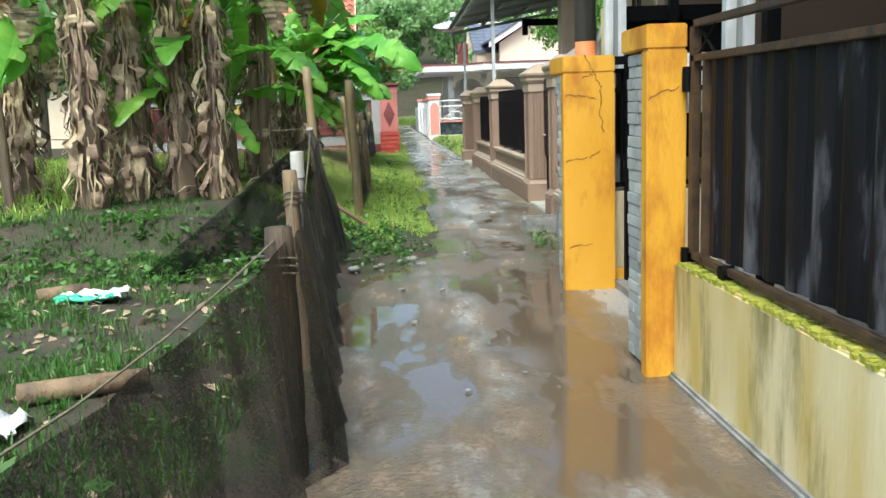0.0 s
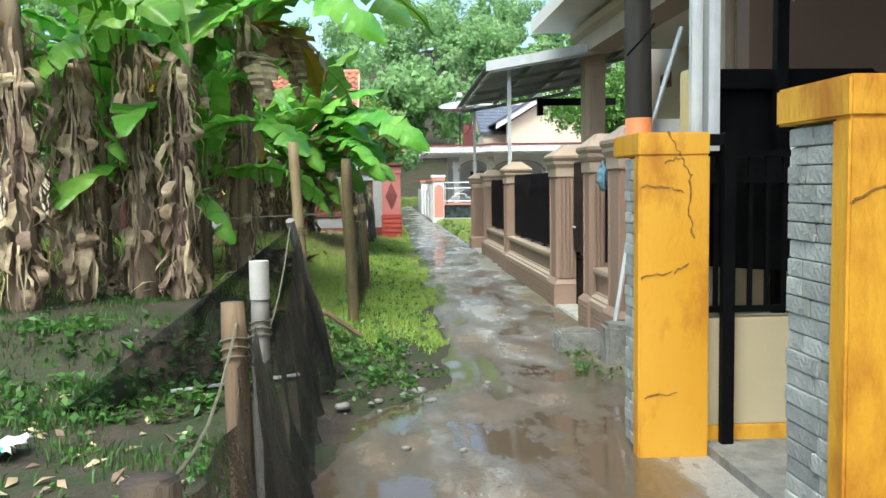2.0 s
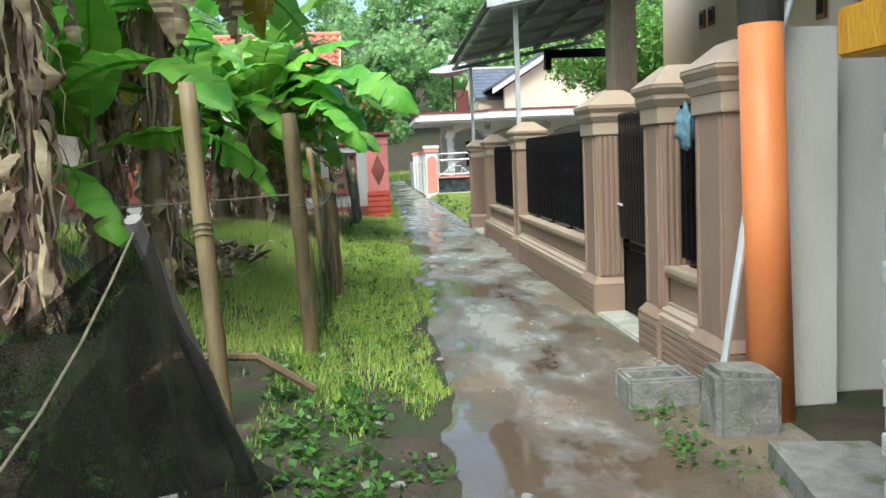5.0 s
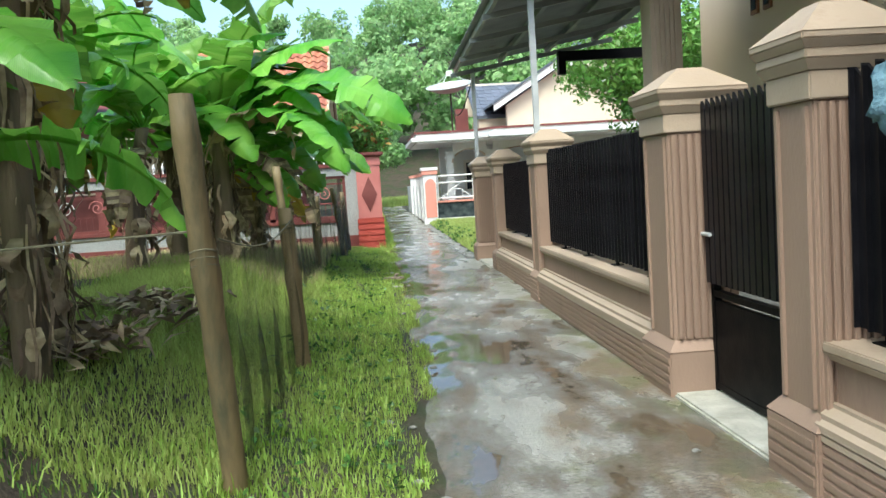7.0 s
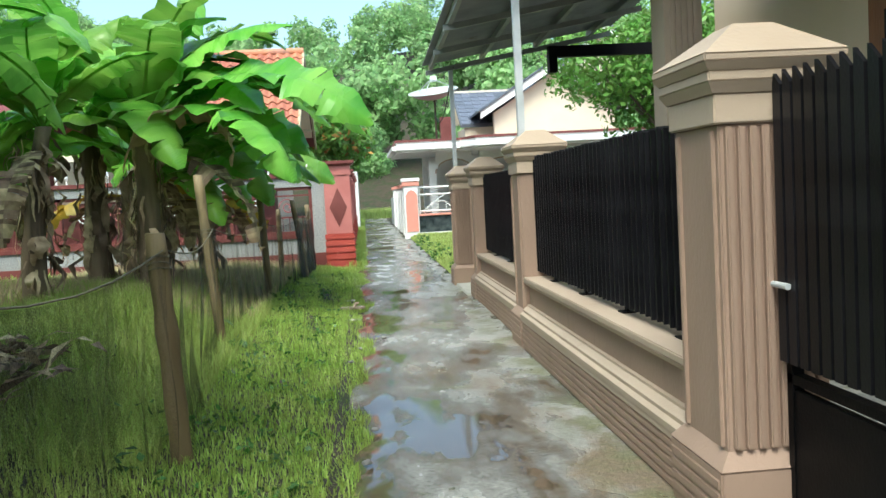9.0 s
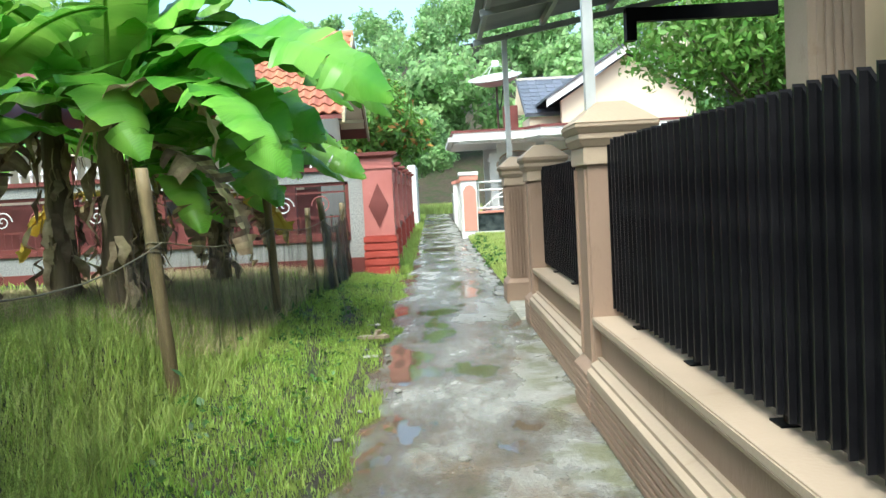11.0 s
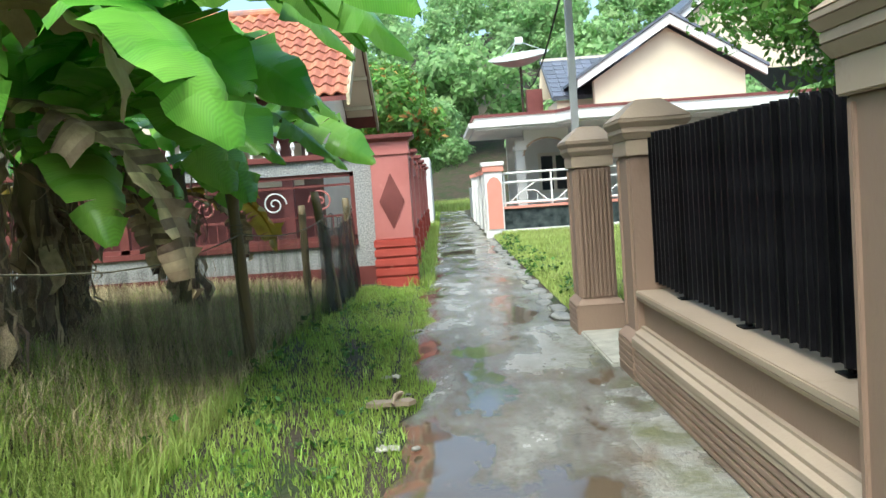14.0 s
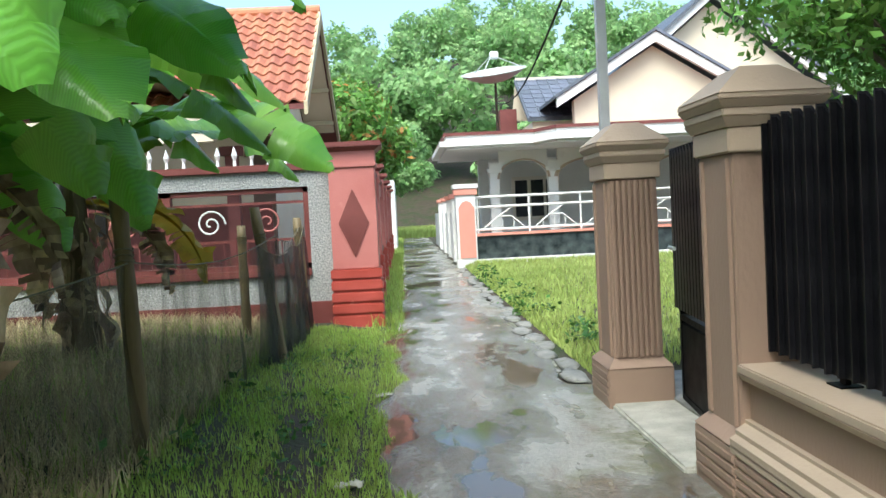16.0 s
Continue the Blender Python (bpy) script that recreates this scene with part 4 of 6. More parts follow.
single("white_wall_end", box(B(), 0.30, 0.62, 47.0, 52.0, 0, 2.4, 0.02), M_WHITE, "white wall end further down the lane", "wall")

# house with clay roof
h = thing("clay_roof_house", (-6, 36, 0), "cream house with a weathered clay tile roof and open gable", "house")
part("wall", box(B(), -11.0, -1.5, 33.4, 33.7, 0, 3.6), M_CREAMHOUSE, h)
part("dado", box(B(), -11.0, -1.52, 33.34, 33.40, 0, 1.55), M_MAROON, h, "dark red lower wall")
gw = extrude(B(), [(33.4, 0), (39.4, 0), (39.4, 3.5), (36.4, 5.3), (33.4, 3.5)], "x", -1.75, -1.5)
part("gable_wall", gw, M_CREAMHOUSE, h)
def slope_z(y):
    return 5.70 - abs(y - 36.4) * 0.61
b = B()
for s in (-1, 1):
    extrude(b, [(36.4, 5.66), (36.4 + s * 4.0, slope_z(36.4 + 4.0) - 0.04), (36.4 + s * 4.0, slope_z(36.4 + 4.0) - 0.13), (36.4, 5.55)], "x", -11.5, -0.72)
rf = part("roof", b, M_MAROON, h, "roof deck")
b = B()
for s in (-1, 1):
    extrude(b, [(36.4, 5.72), (36.4 + s * 4.05, slope_z(40.45) + 0.02), (36.4 + s * 4.05, slope_z(40.45) - 0.20), (36.4, 5.46)], "x", -0.74, -0.68)
part("barge_board", b, M_CREAM, h, "pale barge board")
b = B()
for y, z in ((33.6, 3.62), (34.6, 4.2), (38.2, 4.2), (39.3, 3.55), (36.4, 5.2)):
    part("rafter", box(B(), -1.6, -0.75, y, y + 0.09, z, z + 0.1), M_CREAM, h)
part("gable_soffit", extrude(B(), [(33.0, 3.45), (36.4, 5.45), (39.8, 3.45), (39.8, 3.40), (36.4, 5.40), (33.0, 3.40)], "x", -1.5, -0.78), M_CREAMHOUSE, h)
part("ridge", rod(B(), (-11.5, 36.4, 5.72), (-0.70, 36.4, 5.72), 0.11, 0.11, 10), M_TILE, h, "clay ridge")
# porch arch and column
b = box(B(), -2.05, -1.85, 31.9, 32.1, 0, 2.45)
box(b, -2.12, -1.78, 31.83, 32.17, 2.35, 2.5)
part("porch_column", b, M_MAROON, h)
b = B()
for i in range(12):
    a0, a1 = math.pi * i / 12, math.pi * (i + 1) / 12
    p0, p1 = (-1.45 - 0.42 * math.cos(a0), 2.42 + 0.42 * math.sin(a0)), (-1.45 - 0.42 * math.cos(a1), 2.42 + 0.42 * math.sin(a1))
    q0, q1 = (-1.45 - 0.52 * math.cos(a0), 2.42 + 0.52 * math.sin(a0)), (-1.45 - 0.52 * math.cos(a1), 2.42 + 0.52 * math.sin(a1))
    extrude(b, [p0, p1, q1, q0], "y", 33.32, 33.42)
part("arch", b, M_MAROON, h, "maroon arch moulding")
# dark panel painted in for the shade within the open arch
part("arch_shade", extrude(B(), [(-1.85, 0.6), (-1.85, 2.42), (-1.72, 2.7), (-1.45, 2.82), (-1.45, 0.6)], "y", 33.37, 33.41), M_PORCHSHADE, h)
lo = B()
extrude(lo, [(-11.0, 4.6), (-3.0, 3.66), (-1.2, 2.72), (-1.2, 2.62), (-3.0, 3.56), (-11.0, 4.5)], "y", 30.6, 33.5)
part("porch_roof", lo, M_CREAM, h)
b = box(B(), -7.0, -2.0, 30.8, 31.0, 2.5, 2.9)
part("porch_beam", b, M_CREAMHOUSE, h)
for x in (-6.6, -4.2):
    part("porch_column", box(B(), x, x + 0.25, 30.8, 31.05, 0, 2.6), M_MAROON, h)
b = box(B(), -5.6, -4.4, 33.33, 33.42, 1.0, 2.3)
wd = part("window", b, M_TIMBER, h)
part("pane", box(B(), -5.5, -4.5, 33.31, 33.34, 1.1, 2.2), M_GLASSDARK, wd)

# far orange roof glimpsed between the stems
h2 = thing("far_orange_house", (-16, 40, 0), "pale house with an orange tile roof behind the banana stems", "house")
part("wall", box(B(), -22, -11.5, 38, 39, 0, 3.4), M_CREAMHOUSE, h2)
part("roof", extrude(B(), [(37.2, 3.3), (40.5, 5.6), (44, 3.3)], "x", -23, -11.8), M_TILE, h2)
h3 = thing("near_garden_house", (-17, 22, 0), "cream house wall behind the banana garden", "house")
part("wall", box(B(), -20, -14.0, 10.0, 27.0, 0, 3.2), M_CREAMHOUSE, h3)
part("roof", extrude(B(), [(-13.2, 3.0), (-17, 5.6), (-21, 3.0)], "y", 9.0, 28.0), M_TILE, h3)
for y in (12.5, 17.0, 21.5):
    wd = part("window", box(B(), -14.05, -13.93, y, y + 1.4, 1.0, 2.2), M_TIMBER, h3)
    part("pane", box(B(), -13.94, -13.91, y + 0.1, y + 1.3, 1.1, 2.1), M_GLASSDARK, wd)

# ---- white house at the right ----
h = thing("white_house", (6, 40, 0), "white house with salmon pillars, flat porch slab and blue-grey tile roof", "house")
part("plinth", box(B(), 2.0, 12, 36.35, 36.75, -0.05, 0.16, 0.01), M_WHITE, h)
part("parapet", box(B(), 2.45, 12, 36.45, 36.65, 0.16, 0.66), M_BLACKTILE, h, "glossy dark marble tiled parapet")
part("parapet_cap", box(B(), 2.45, 12, 36.40, 36.70, 0.66, 0.72, 0.008), M_PINK, h)
b = box(B(), 2.02, 2.45, 36.35, 36.8, 0.16, 1.58, 0.01)
gp = part("gate_pillar", b, M_WHITE, h)
part("panel", extrude(B(), [(2.07, 0.2), (2.42, 0.2), (2.42, 1.30), (2.34, 1.42), (2.245, 1.46), (2.15, 1.42), (2.07, 1.30)], "y", 36.335, 36.36), M_PINK, gp, "salmon arched panel")
part("cap", box(B(), 1.96, 2.51, 36.29, 36.86, 1.72, 1.82, 0.01), M_WHITE, gp)
part("collar", box(B(), 1.98, 2.49, 36.31, 36.84, 1.58, 1.72, 0.01), M_PINK, gp)
for y in (38.6, 41.0, 43.6, 46.4):
    b = box(B(), 2.05, 2.35, y, y + 0.35, 0, 1.55, 0.01)
    part("side_pillar", b, M_WHITE, h)
    part("side_cap", box(B(), 2.0, 2.4, y - 0.05, y + 0.4, 1.55, 1.66, 0.01), M_PINK, h)
part("side_wall", box(B(), 2.12, 2.28, 36.8, 52, 0, 1.2), M_WHITE, h)
b = B()
for z in (0.80, 1.30, 1.52):
    rod(b, (2.45, 36.55, z), (12, 36.55, z), 0.028, 0.028, 8)
for i in range(9):
    x = 2.5 + i * 1.15
    rod(b, (x, 36.55, 0.72), (x, 36.55, 1.52), 0.025, 0.025, 8)
for i in range(8):
    x = 2.5 + i * 1.15
    tube(b, [(x + 0.1, 36.55, 0.8), (x + 0.45, 36.55, 1.08), (x + 0.75, 36.55, 1.08), (x + 1.05, 36.55, 0.82)], 0.016, 6)
    tube(b, [(x + 0.45, 36.55, 1.08), (x + 0.8, 36.55, 1.3)], 0.016, 6)
    for k in range(3):
        rod(b, (x + 0.3 + 0.25 * k, 36.55, 0.8), (x + 0.3 + 0.25 * k, 36.55, 1.0), 0.012, 0.012, 6)
part("railing", b, M_WHITE, h, "white painted iron railing")
part("porch_floor", box(B(), 2.3, 14, 36.75, 43, 0, 0.25), M_STONE, h)
for x in (2.95, 4.35, 6.6, 9.0):
    b = box(B(), x, x + 0.24, 38.0, 38.24, 0.25, 2.35, 0.008)
    box(b, x - 0.05, x + 0.29, 37.95, 38.29, 2.1, 2.2, 0.006)
    box(b, x - 0.05, x + 0.29, 37.95, 38.29, 0.25, 0.5, 0.006)
    part("porch_column", b, M_WHITE, h)
for xa, xb in ((3.19, 4.35), (4.59, 6.6), (6.84, 9.0)):
    b = B()
    cx, r = (xa + xb) / 2, (xb - xa) / 2
    for i in range(14):
        a0, a1 = math.pi * i / 14, math.pi * (i + 1) / 14
        p0, p1 = (cx - r * math.cos(a0), 1.95 + 0.42 * math.sin(a0)), (cx - r * math.cos(a1), 1.95 + 0.42 * math.sin(a1))
        extrude(b, [p0, p1, (p1[0], 2.62), (p0[0], 2.62)], "y", 38.03, 38.2)
    bmesh.ops.remove_doubles(b, verts=b.verts, dist=0.001)
    part("arch", b, M_WHITE, h)
    b = B()
    for i in range(14):
        a0, a1 = math.pi * i / 14, math.pi * (i + 1) / 14
        o = [(cx - q * r * math.cos(a), 1.95 + q * 0.42 * math.sin(a)) for a, q in ((a0, 1.0), (a1, 1.0), (a1, 1.10), (a0, 1.10))]
        extrude(b, o, "y", 37.99, 38.03)
    bmesh.ops.remove_doubles(b, verts=b.verts, dist=0.001)
    part("arch_trim", b, M_TAN, h, "tan arch trim")
part("back_wall", box(B(), 3.0, 14, 41.5, 41.8, 0.25, 2.62), M_WHITE, h)
wd = part("window", box(B(), 3.9, 5.2, 41.42, 41.52, 0.9, 2.1, 0.01), M_SOFFIT, h)
for x in (3.98, 4.42, 4.84):
    part("pane", box(B(), x, x + 0.34, 41.40, 41.43, 1.0, 2.0), M_GLASSDARK, wd)
b = B()
slab = [(1.9, 36.9), (3.9, 36.9), (4.25, 36.0), (14, 36.0), (14, 42), (1.9, 42)]
extrude(b, slab, "z", 2.62, 2.92)
part("porch_slab", b, M_WHITE, h, "white flat porch slab")
b = B()
extrude(b, [(1.85, 36.85), (3.88, 36.85), (4.22, 35.95), (14, 35.95), (14, 42), (1.85, 42)], "z", 2.92, 2.99)
part("slab_trim", b, M_MAROON, h, "dull red slab edge")
b = B()
extrude(b, [(1.75, 36.75), (3.84, 36.75), (4.18, 35.85), (14, 35.85), (14, 42), (1.75, 42)], "z", 2.68, 2.80)
part("slab_lip", b, M_WHITE, h)
# gable front
gz0 = 2.95
b = extrude(B(), [(5.4, gz0), (5.4, 3.95), (7.5, 5.25), (9.6, 3.95), (9.6, gz0)], "y", 39.8, 40.1)
part("gable_wall", b, M_CREAMHOUSE, h, "cream gable wall")
for s in (-1, 1):
    b = extrude(B(), [(7.5, 5.30), (7.5, 5.56), (7.5 + s * 2.6, 3.98), (7.5 + s * 2.6, 3.74)], "y", 39.45, 39.6)
    part("barge_board", b, M_WHITE, h)
    b = extrude(B(), [(7.5, 5.58), (7.5, 5.66), (7.5 + s * 2.65, 4.04), (7.5 + s * 2.65, 3.96)], "y", 39.4, 44.0)
    part("gable_roof", b, M_BLUETILE, h)
b = extrude(B(), [(6.9, 4.3), (10.2, 7.0), (13.5, 4.3)], "y", 43.0, 43.2)
part("upper_gable", b, M_CREAMHOUSE, h)
for s in (-1, 1):
    b = extrude(B(), [(10.2, 7.1), (10.2, 7.35), (10.2 + s * 4.0, 4.1), (10.2 + s * 4.0, 3.85)], "y", 42.6, 42.75)
    part("barge_board", b, M_WHITE, h)
    b = extrude(B(), [(10.2, 7.36), (10.2, 7.46), (10.2 + s * 4.1, 4.1), (10.2 + s * 4.1, 4.0)], "y", 42.5, 50.0)
    part("upper_roof", b, M_BLUETILE, h)
side = extrude(B(), [(4.35, 3.9), (4.35, 4.0), (4.5, 5.2), (7.2, 5.2), (7.2, 3.9)], "y", 44.1, 44.2)
part("side_gable", side, M_CREAMHOUSE, h)
b = extrude(B(), [(41.6, 3.72), (44.2, 5.16), (44.2, 5.06), (41.6, 3.62)], "x", 4.45, 7.4)
sr = part("side_roof", b, M_BLUETILE, h)
b = B()
box(b, 4.6, 7.2, 41.7, 44, 2.95, 3.62)
part("upper_wall", b, M_CREAMHOUSE, h)
part("chimney", box(B(), 3.9, 4.4, 43.5, 44.0, 2.95, 4.2), M_MAROON, h)

# dish aerial
d = thing("satellite_dish", (3.4, 40.0, 2.99), "large grey mesh satellite dish on a mast", "satellite dish")
part("mast", rod(B(), (3.42, 40, 2.99), (3.42, 40, 4.55), 0.035, 0.035, 8), M_RUST, d)
b = B()
R, ring, seg = 0.86, 6, 28
tilt = Matrix.Translation((3.40, 40, 4.60)) @ Matrix.Rotation(radians(-7), 4, "Y") @ Matrix.Rotation(radians(14), 4, "X")
prev = None
for i in range(ring + 1):
    r = R * i / ring
    cur = [b.verts.new(tilt @ Vector((r * math.cos(2 * math.pi * j / seg), r * math.sin(2 * math.pi * j / seg), 0.30 * (r / R) ** 2 - 0.1))) for j in range(seg)] if i else [b.verts.new(tilt @ Vector((0, 0, -0.1)))]
    if i == 1:
        for j in range(seg):
            b.faces.new((prev[0], cur[j], cur[(j + 1) % seg]))
    elif i > 1:
        for j in range(seg):
            b.faces.new((prev[j], cur[j], cur[(j + 1) % seg], prev[(j + 1) % seg]))
    prev = cur
part("reflector", b, M_DISH, d, "pale mesh bowl", True)
b = B()
for j in range(3):
    a = 2 * math.pi * j / 3
    tube(b, [tilt @ Vector((0.8 * math.cos(a), 0.8 * math.sin(a), 0.17)), tilt @ Vector((0, 0, 0.62))], 0.012, 5)
part("feed_arm", b, M_STEEL, d)
part("receiver", box(B(), 3.30, 3.52, 39.9, 40.1, 5.12, 5.3, 0.02), M_PLASTIC, d)
# sagging cable to the canopy post
b = B()
pts = [Vector((2.2, 22.5, 3.15)).lerp(Vector((3.4, 40, 4.0)), i / 12) - Vector((0, 0, 0.5 * math.sin(math.pi * i / 12))) for i in range(13)]
tube(b, pts, 0.012, 5)
single("cable", b, M_BLACK, "thin black cable strung to the white house", "cable")

# stepping kerb beside the lawn
for i in range(26):
    y = 23.3 + i * 0.5
    b = B()
    bmesh.ops.create_icosphere(b, subdivisions=2, radius=1.0)
    for v in b.verts:
        k = 1 + 0.35 * noise.noise(v.co * 1.7 + Vector((i * 3.1, 0, 0)))
        v.co = Vector((2.04 + 0.05 * math.sin(i * 2.3) + 0.10 * v.co.x * k, y + 0.27 * v.co.y * k, -0.006 + 0.026 * v.co.z * k))
    single("kerb_stone", b, M_CONC, "flat pale stone along the lawn's edge", "stone", "kerb stones", smooth=True)


# ---- vegetation ----
rng = np.random.default_rng(7)


def leaf_cards(centres, normals, length, width, material, name, bend=0.25):
    """Small pointed leaves, each two bent quads, at given places."""
    n = len(centres)
    a = rng.normal(size=(n, 3))
    u = np.cross(normals, a)
    u /= np.linalg.norm(u, axis=1, keepdims=True) + 1e-9
    v = np.cross(normals, u)
    L = length * rng.uniform(0.6, 1.3, (n, 1))
    W = width * rng.uniform(0.6, 1.3, (n, 1))
    nn = normals * (L * bend)
    p = [centres - u * L, centres - v * W + nn * 0.3, centres + u * L - nn * 0.6, centres + v * W + nn * 0.3]
    verts = np.stack(p, 1).reshape(-1, 3)
    k = np.arange(n)[:, None] * 4
    return arrays(name, verts, np.concatenate([k, k + 1, k + 2, k + 3], 1), material)


def crown_points(lobes, n):
    """Points in the outer shell of a group of lobes, with outward normals."""
    lobes = np.asarray(lobes)
    w = lobes[:, 3] ** 2
    pick = rng.choice(len(lobes), n, p=w / w.sum())
    d = rng.normal(size=(n, 3))
    d /= np.linalg.norm(d, axis=1, keepdims=True)
    r = lobes[pick, 3:4] * rng.uniform(0.55, 1.08, (n, 1)) * (1 + 0.18 * np.sin(d[:, :1] * 7 + pick[:, None]) * np.cos(d[:, 2:] * 6))
    nrm = d + rng.normal(size=(n, 3)) * 0.7 + np.array([0, 0, 0.4])
    return lobes[pick, :3] + d * r * np.array([1, 1, 0.8]), nrm / np.linalg.norm(nrm, axis=1, keepdims=True)


def tree(x, y, z, h, r, label, n, leaf, material, lobes=9, extra=None, trunk_r=0.12):
    t = thing("tree", (x, y, z), label, "tree")
    b = B()
    top = z + h * 0.55
    rod(b, (x, y, z - 0.2), (x + 0.1, y, top), trunk_r, trunk_r * 0.6, 9)
    ls = []
    for i in range(lobes):
        a = 2 * math.pi * i / lobes + random.uniform(-0.4, 0.4)
        q = r * random.uniform(0.25, 0.75)
        lz = z + h * random.uniform(0.45, 0.85)
        ls.append((x + q * math.cos(a), y + q * math.sin(a), lz, r * random.uniform(0.3, 0.5)))
        rod(b, (x + 0.05, y, top - h * 0.15), ls[-1][:3], trunk_r * 0.4, trunk_r * 0.12, 6)
    ls.append((x, y, z + h * 0.8, r * 0.45))
    part("trunk", b, M_BARK, t)
    c, nr = crown_points(ls, n)
    part("crown", leaf_cards(c, nr, leaf, leaf * 0.42, material, "crown"), material, t)
    if extra:
        c, nr = crown_points([(q[0], q[1], q[2], q[3] * 1.06) for q in ls], extra)
        part("young_leaves", leaf_cards(c, nr, leaf, leaf * 0.5, M_BLOSSOM, "young_leaves"), M_BLOSSOM, t, "orange young leaves")


# wooded hill
wc, wnr = [], []
for i in range(330):
    row = i / 330
    y = 70 + 85 * row + rng.uniform(-2, 2)
    x = rng.uniform(-0.55, 0.6) * (y - 5) + 2
    if y < 80 and -0.5 < x < 5:
        continue
    z = float(terrace(np.array(x), np.array(y)))
    h = rng.uniform(5.5, 10.5)
    r = h * rng.uniform(0.26, 0.40)
    ls = []
    for j in range(7):
        a, q = rng.uniform(0, 6.28), r * rng.uniform(0.2, 0.8)
        ls.append((x + q * math.cos(a), y + q * math.sin(a), z + h * rng.uniform(0.35, 0.9), r * rng.uniform(0.35, 0.6)))
    c, nr = crown_points(ls, 900 if y < 115 else 600)
    wc.append(c)
    wnr.append(nr)
# the hill's mist is only this paler leaf colour
woods = tagged(new("far_woods", leaf_cards(np.concatenate(wc), np.concatenate(wnr), 0.36, 0.19, M_HAZETREE, "far_woods")), "dense green woods on the hillside, leaves paled for mist", "woods", kind="stuff")

tree(-1.2, 49.0, 0, 6.2, 3.0, "leafy green garden tree with orange young leaves", 9000, 0.17, M_TREE, extra=520)
tree(-4.0, 54.0, 0, 8.0, 3.6, "tall leafy green tree behind the clay roof", 13000, 0.15, M_HAZETREE)
tree(0.2, 62.0, 0, 6.5, 2.4, "leafy green tree at the end of the lane", 11000, 0.15, M_HAZETREE)
tree(6.9, 26.5, 0, 4.9, 2.2, "dense dark green fruit tree behind the fence", 12000, 0.085, M_TREE, lobes=12)
tree(9.2, 27.5, 0, 5.4, 2.4, "dense dark green fruit tree behind the fence", 8000, 0.10, M_TREE, lobes=10)
tree(-8.5, 12.5, 0.3, 5.0, 2.2, "dark leafy shrub tree behind the banana garden", 7000, 0.10, M_TREE)
tree(-10.5, 17.0, 0.3, 5.5, 2.6, "dark leafy shrub tree behind the banana garden", 6000, 0.12, M_TREE)
tree(-7.5, 21.0, 0.2, 4.4, 2.0, "leafy green shrub tree behind the banana garden", 5000, 0.12, M_HAZETREE)
tree(-11.0, 25.0, 0.2, 6.0, 2.8, "leafy green tree behind the banana garden", 6000, 0.14, M_HAZETREE)


def banana_leaf_mesh(L, W, e0, e1, torn, material, name, seed):
    """A blade on an arching midrib; each side is a row of strips that may tear and hang apart."""
    r = random.Random(seed)
    N, K = 34, 3
    pts, tang = [], []
    x = z = 0.0
    for i in range(N + 1):
        u = i / N
        e = radians(e0 + (e1 - e0) * u ** 1.25)
        pts.append((x, z))
        tang.append(e)
        x += L / N * math.cos(e)
        z += L / N * math.sin(e)
    verts, faces = [], []

    def width(u):
        return 0.0 if u < 0.13 else W * max(0.02, math.sin(math.pi * ((u - 0.13) / 0.87) ** 0.75)) ** 0.55

    for side in (-1, 1):
        sag = [0.18] * (N + 1)
        cur = 0.2
        cuts = set()
        for i in range(N):
            if r.random() < torn * 0.4:
                cuts.add(i)
                cur = r.uniform(0.0, 0.75)
            sag[i] = cur
        for i in range(2, N):
            u0, u1 = i / N, (i + 1) / N
            base = len(verts)
            for q, u in ((i, u0), (i + 1, u1)):
                px, pz = pts[q]
                e = tang[q]
                w = width(u)
                s = sag[i] + 0.08 * math.sin(q * 1.3 + seed)
                for k in range(K + 1):
                    f = k / K
                    gap = (0.012 * f if (q == i and i in cuts) else 0.0)
                    lift = 0.22 * w * f - s * w * f * f * 1.3
                    verts.append((px - math.sin(e) * lift + 0.10 * w * f * math.cos(e) + gap * 3, side * w * f * math.cos(s * f * 0.8), pz + math.cos(e) * lift + 0.10 * w * f * math.sin(e)))
            for k in range(K):
                a = base + k
                faces.append((a, a + 1, a + K + 2, a + K + 1) if side > 0 else (a, a + K + 1, a + K + 2, a + 1))
    for i in range(N):
        w0, w1 = 0.022 * (1 - i / N) + 0.004, 0.022 * (1 - (i + 1) / N) + 0.004
        base = len(verts)
        for q, w in ((i, w0), (i + 1, w1)):
            px, pz = pts[q]
            verts += [(px, -w, pz - 0.004), (px, 0, pz - 0.02 - w), (px, w, pz - 0.004)]
        faces += [(base, base + 1, base + 4, base + 3), (base + 1, base + 2, base + 5, base + 4)]
    me = arrays(name, verts, faces, material)
    me.polygons.foreach_set("use_smooth", [True] * len(me.polygons))
    return me


LEAVES = [banana_leaf_mesh(2.0, 0.30, 72, -30, 0.2, M_BANANA, "leaf", 1), banana_leaf_mesh(2.2, 0.33, 50, -62, 0.32, M_BANANA, "leaf", 2),
          banana_leaf_mesh(1.8, 0.30, 80, 20, 0.2, M_BANANA, "leaf", 3), banana_leaf_mesh(2.3, 0.34, 38, -55, 0.28, M_BANANA, "leaf", 4),
          banana_leaf_mesh(2.0, 0.30, 25, -78, 0.6, M_BANANA, "leaf", 5), banana_leaf_mesh(1.6, 0.27, 60, -10, 0.22, M_BANANA, "leaf", 6)]
YELLOW = [banana_leaf_mesh(1.7, 0.27, 10, -85, 0.5, M_BANANAYEL, "yellow_leaf", 8), banana_leaf_mesh(1.5, 0.24, -10, -88, 0.6, M_BANANAYEL, "yellow_leaf", 9)]
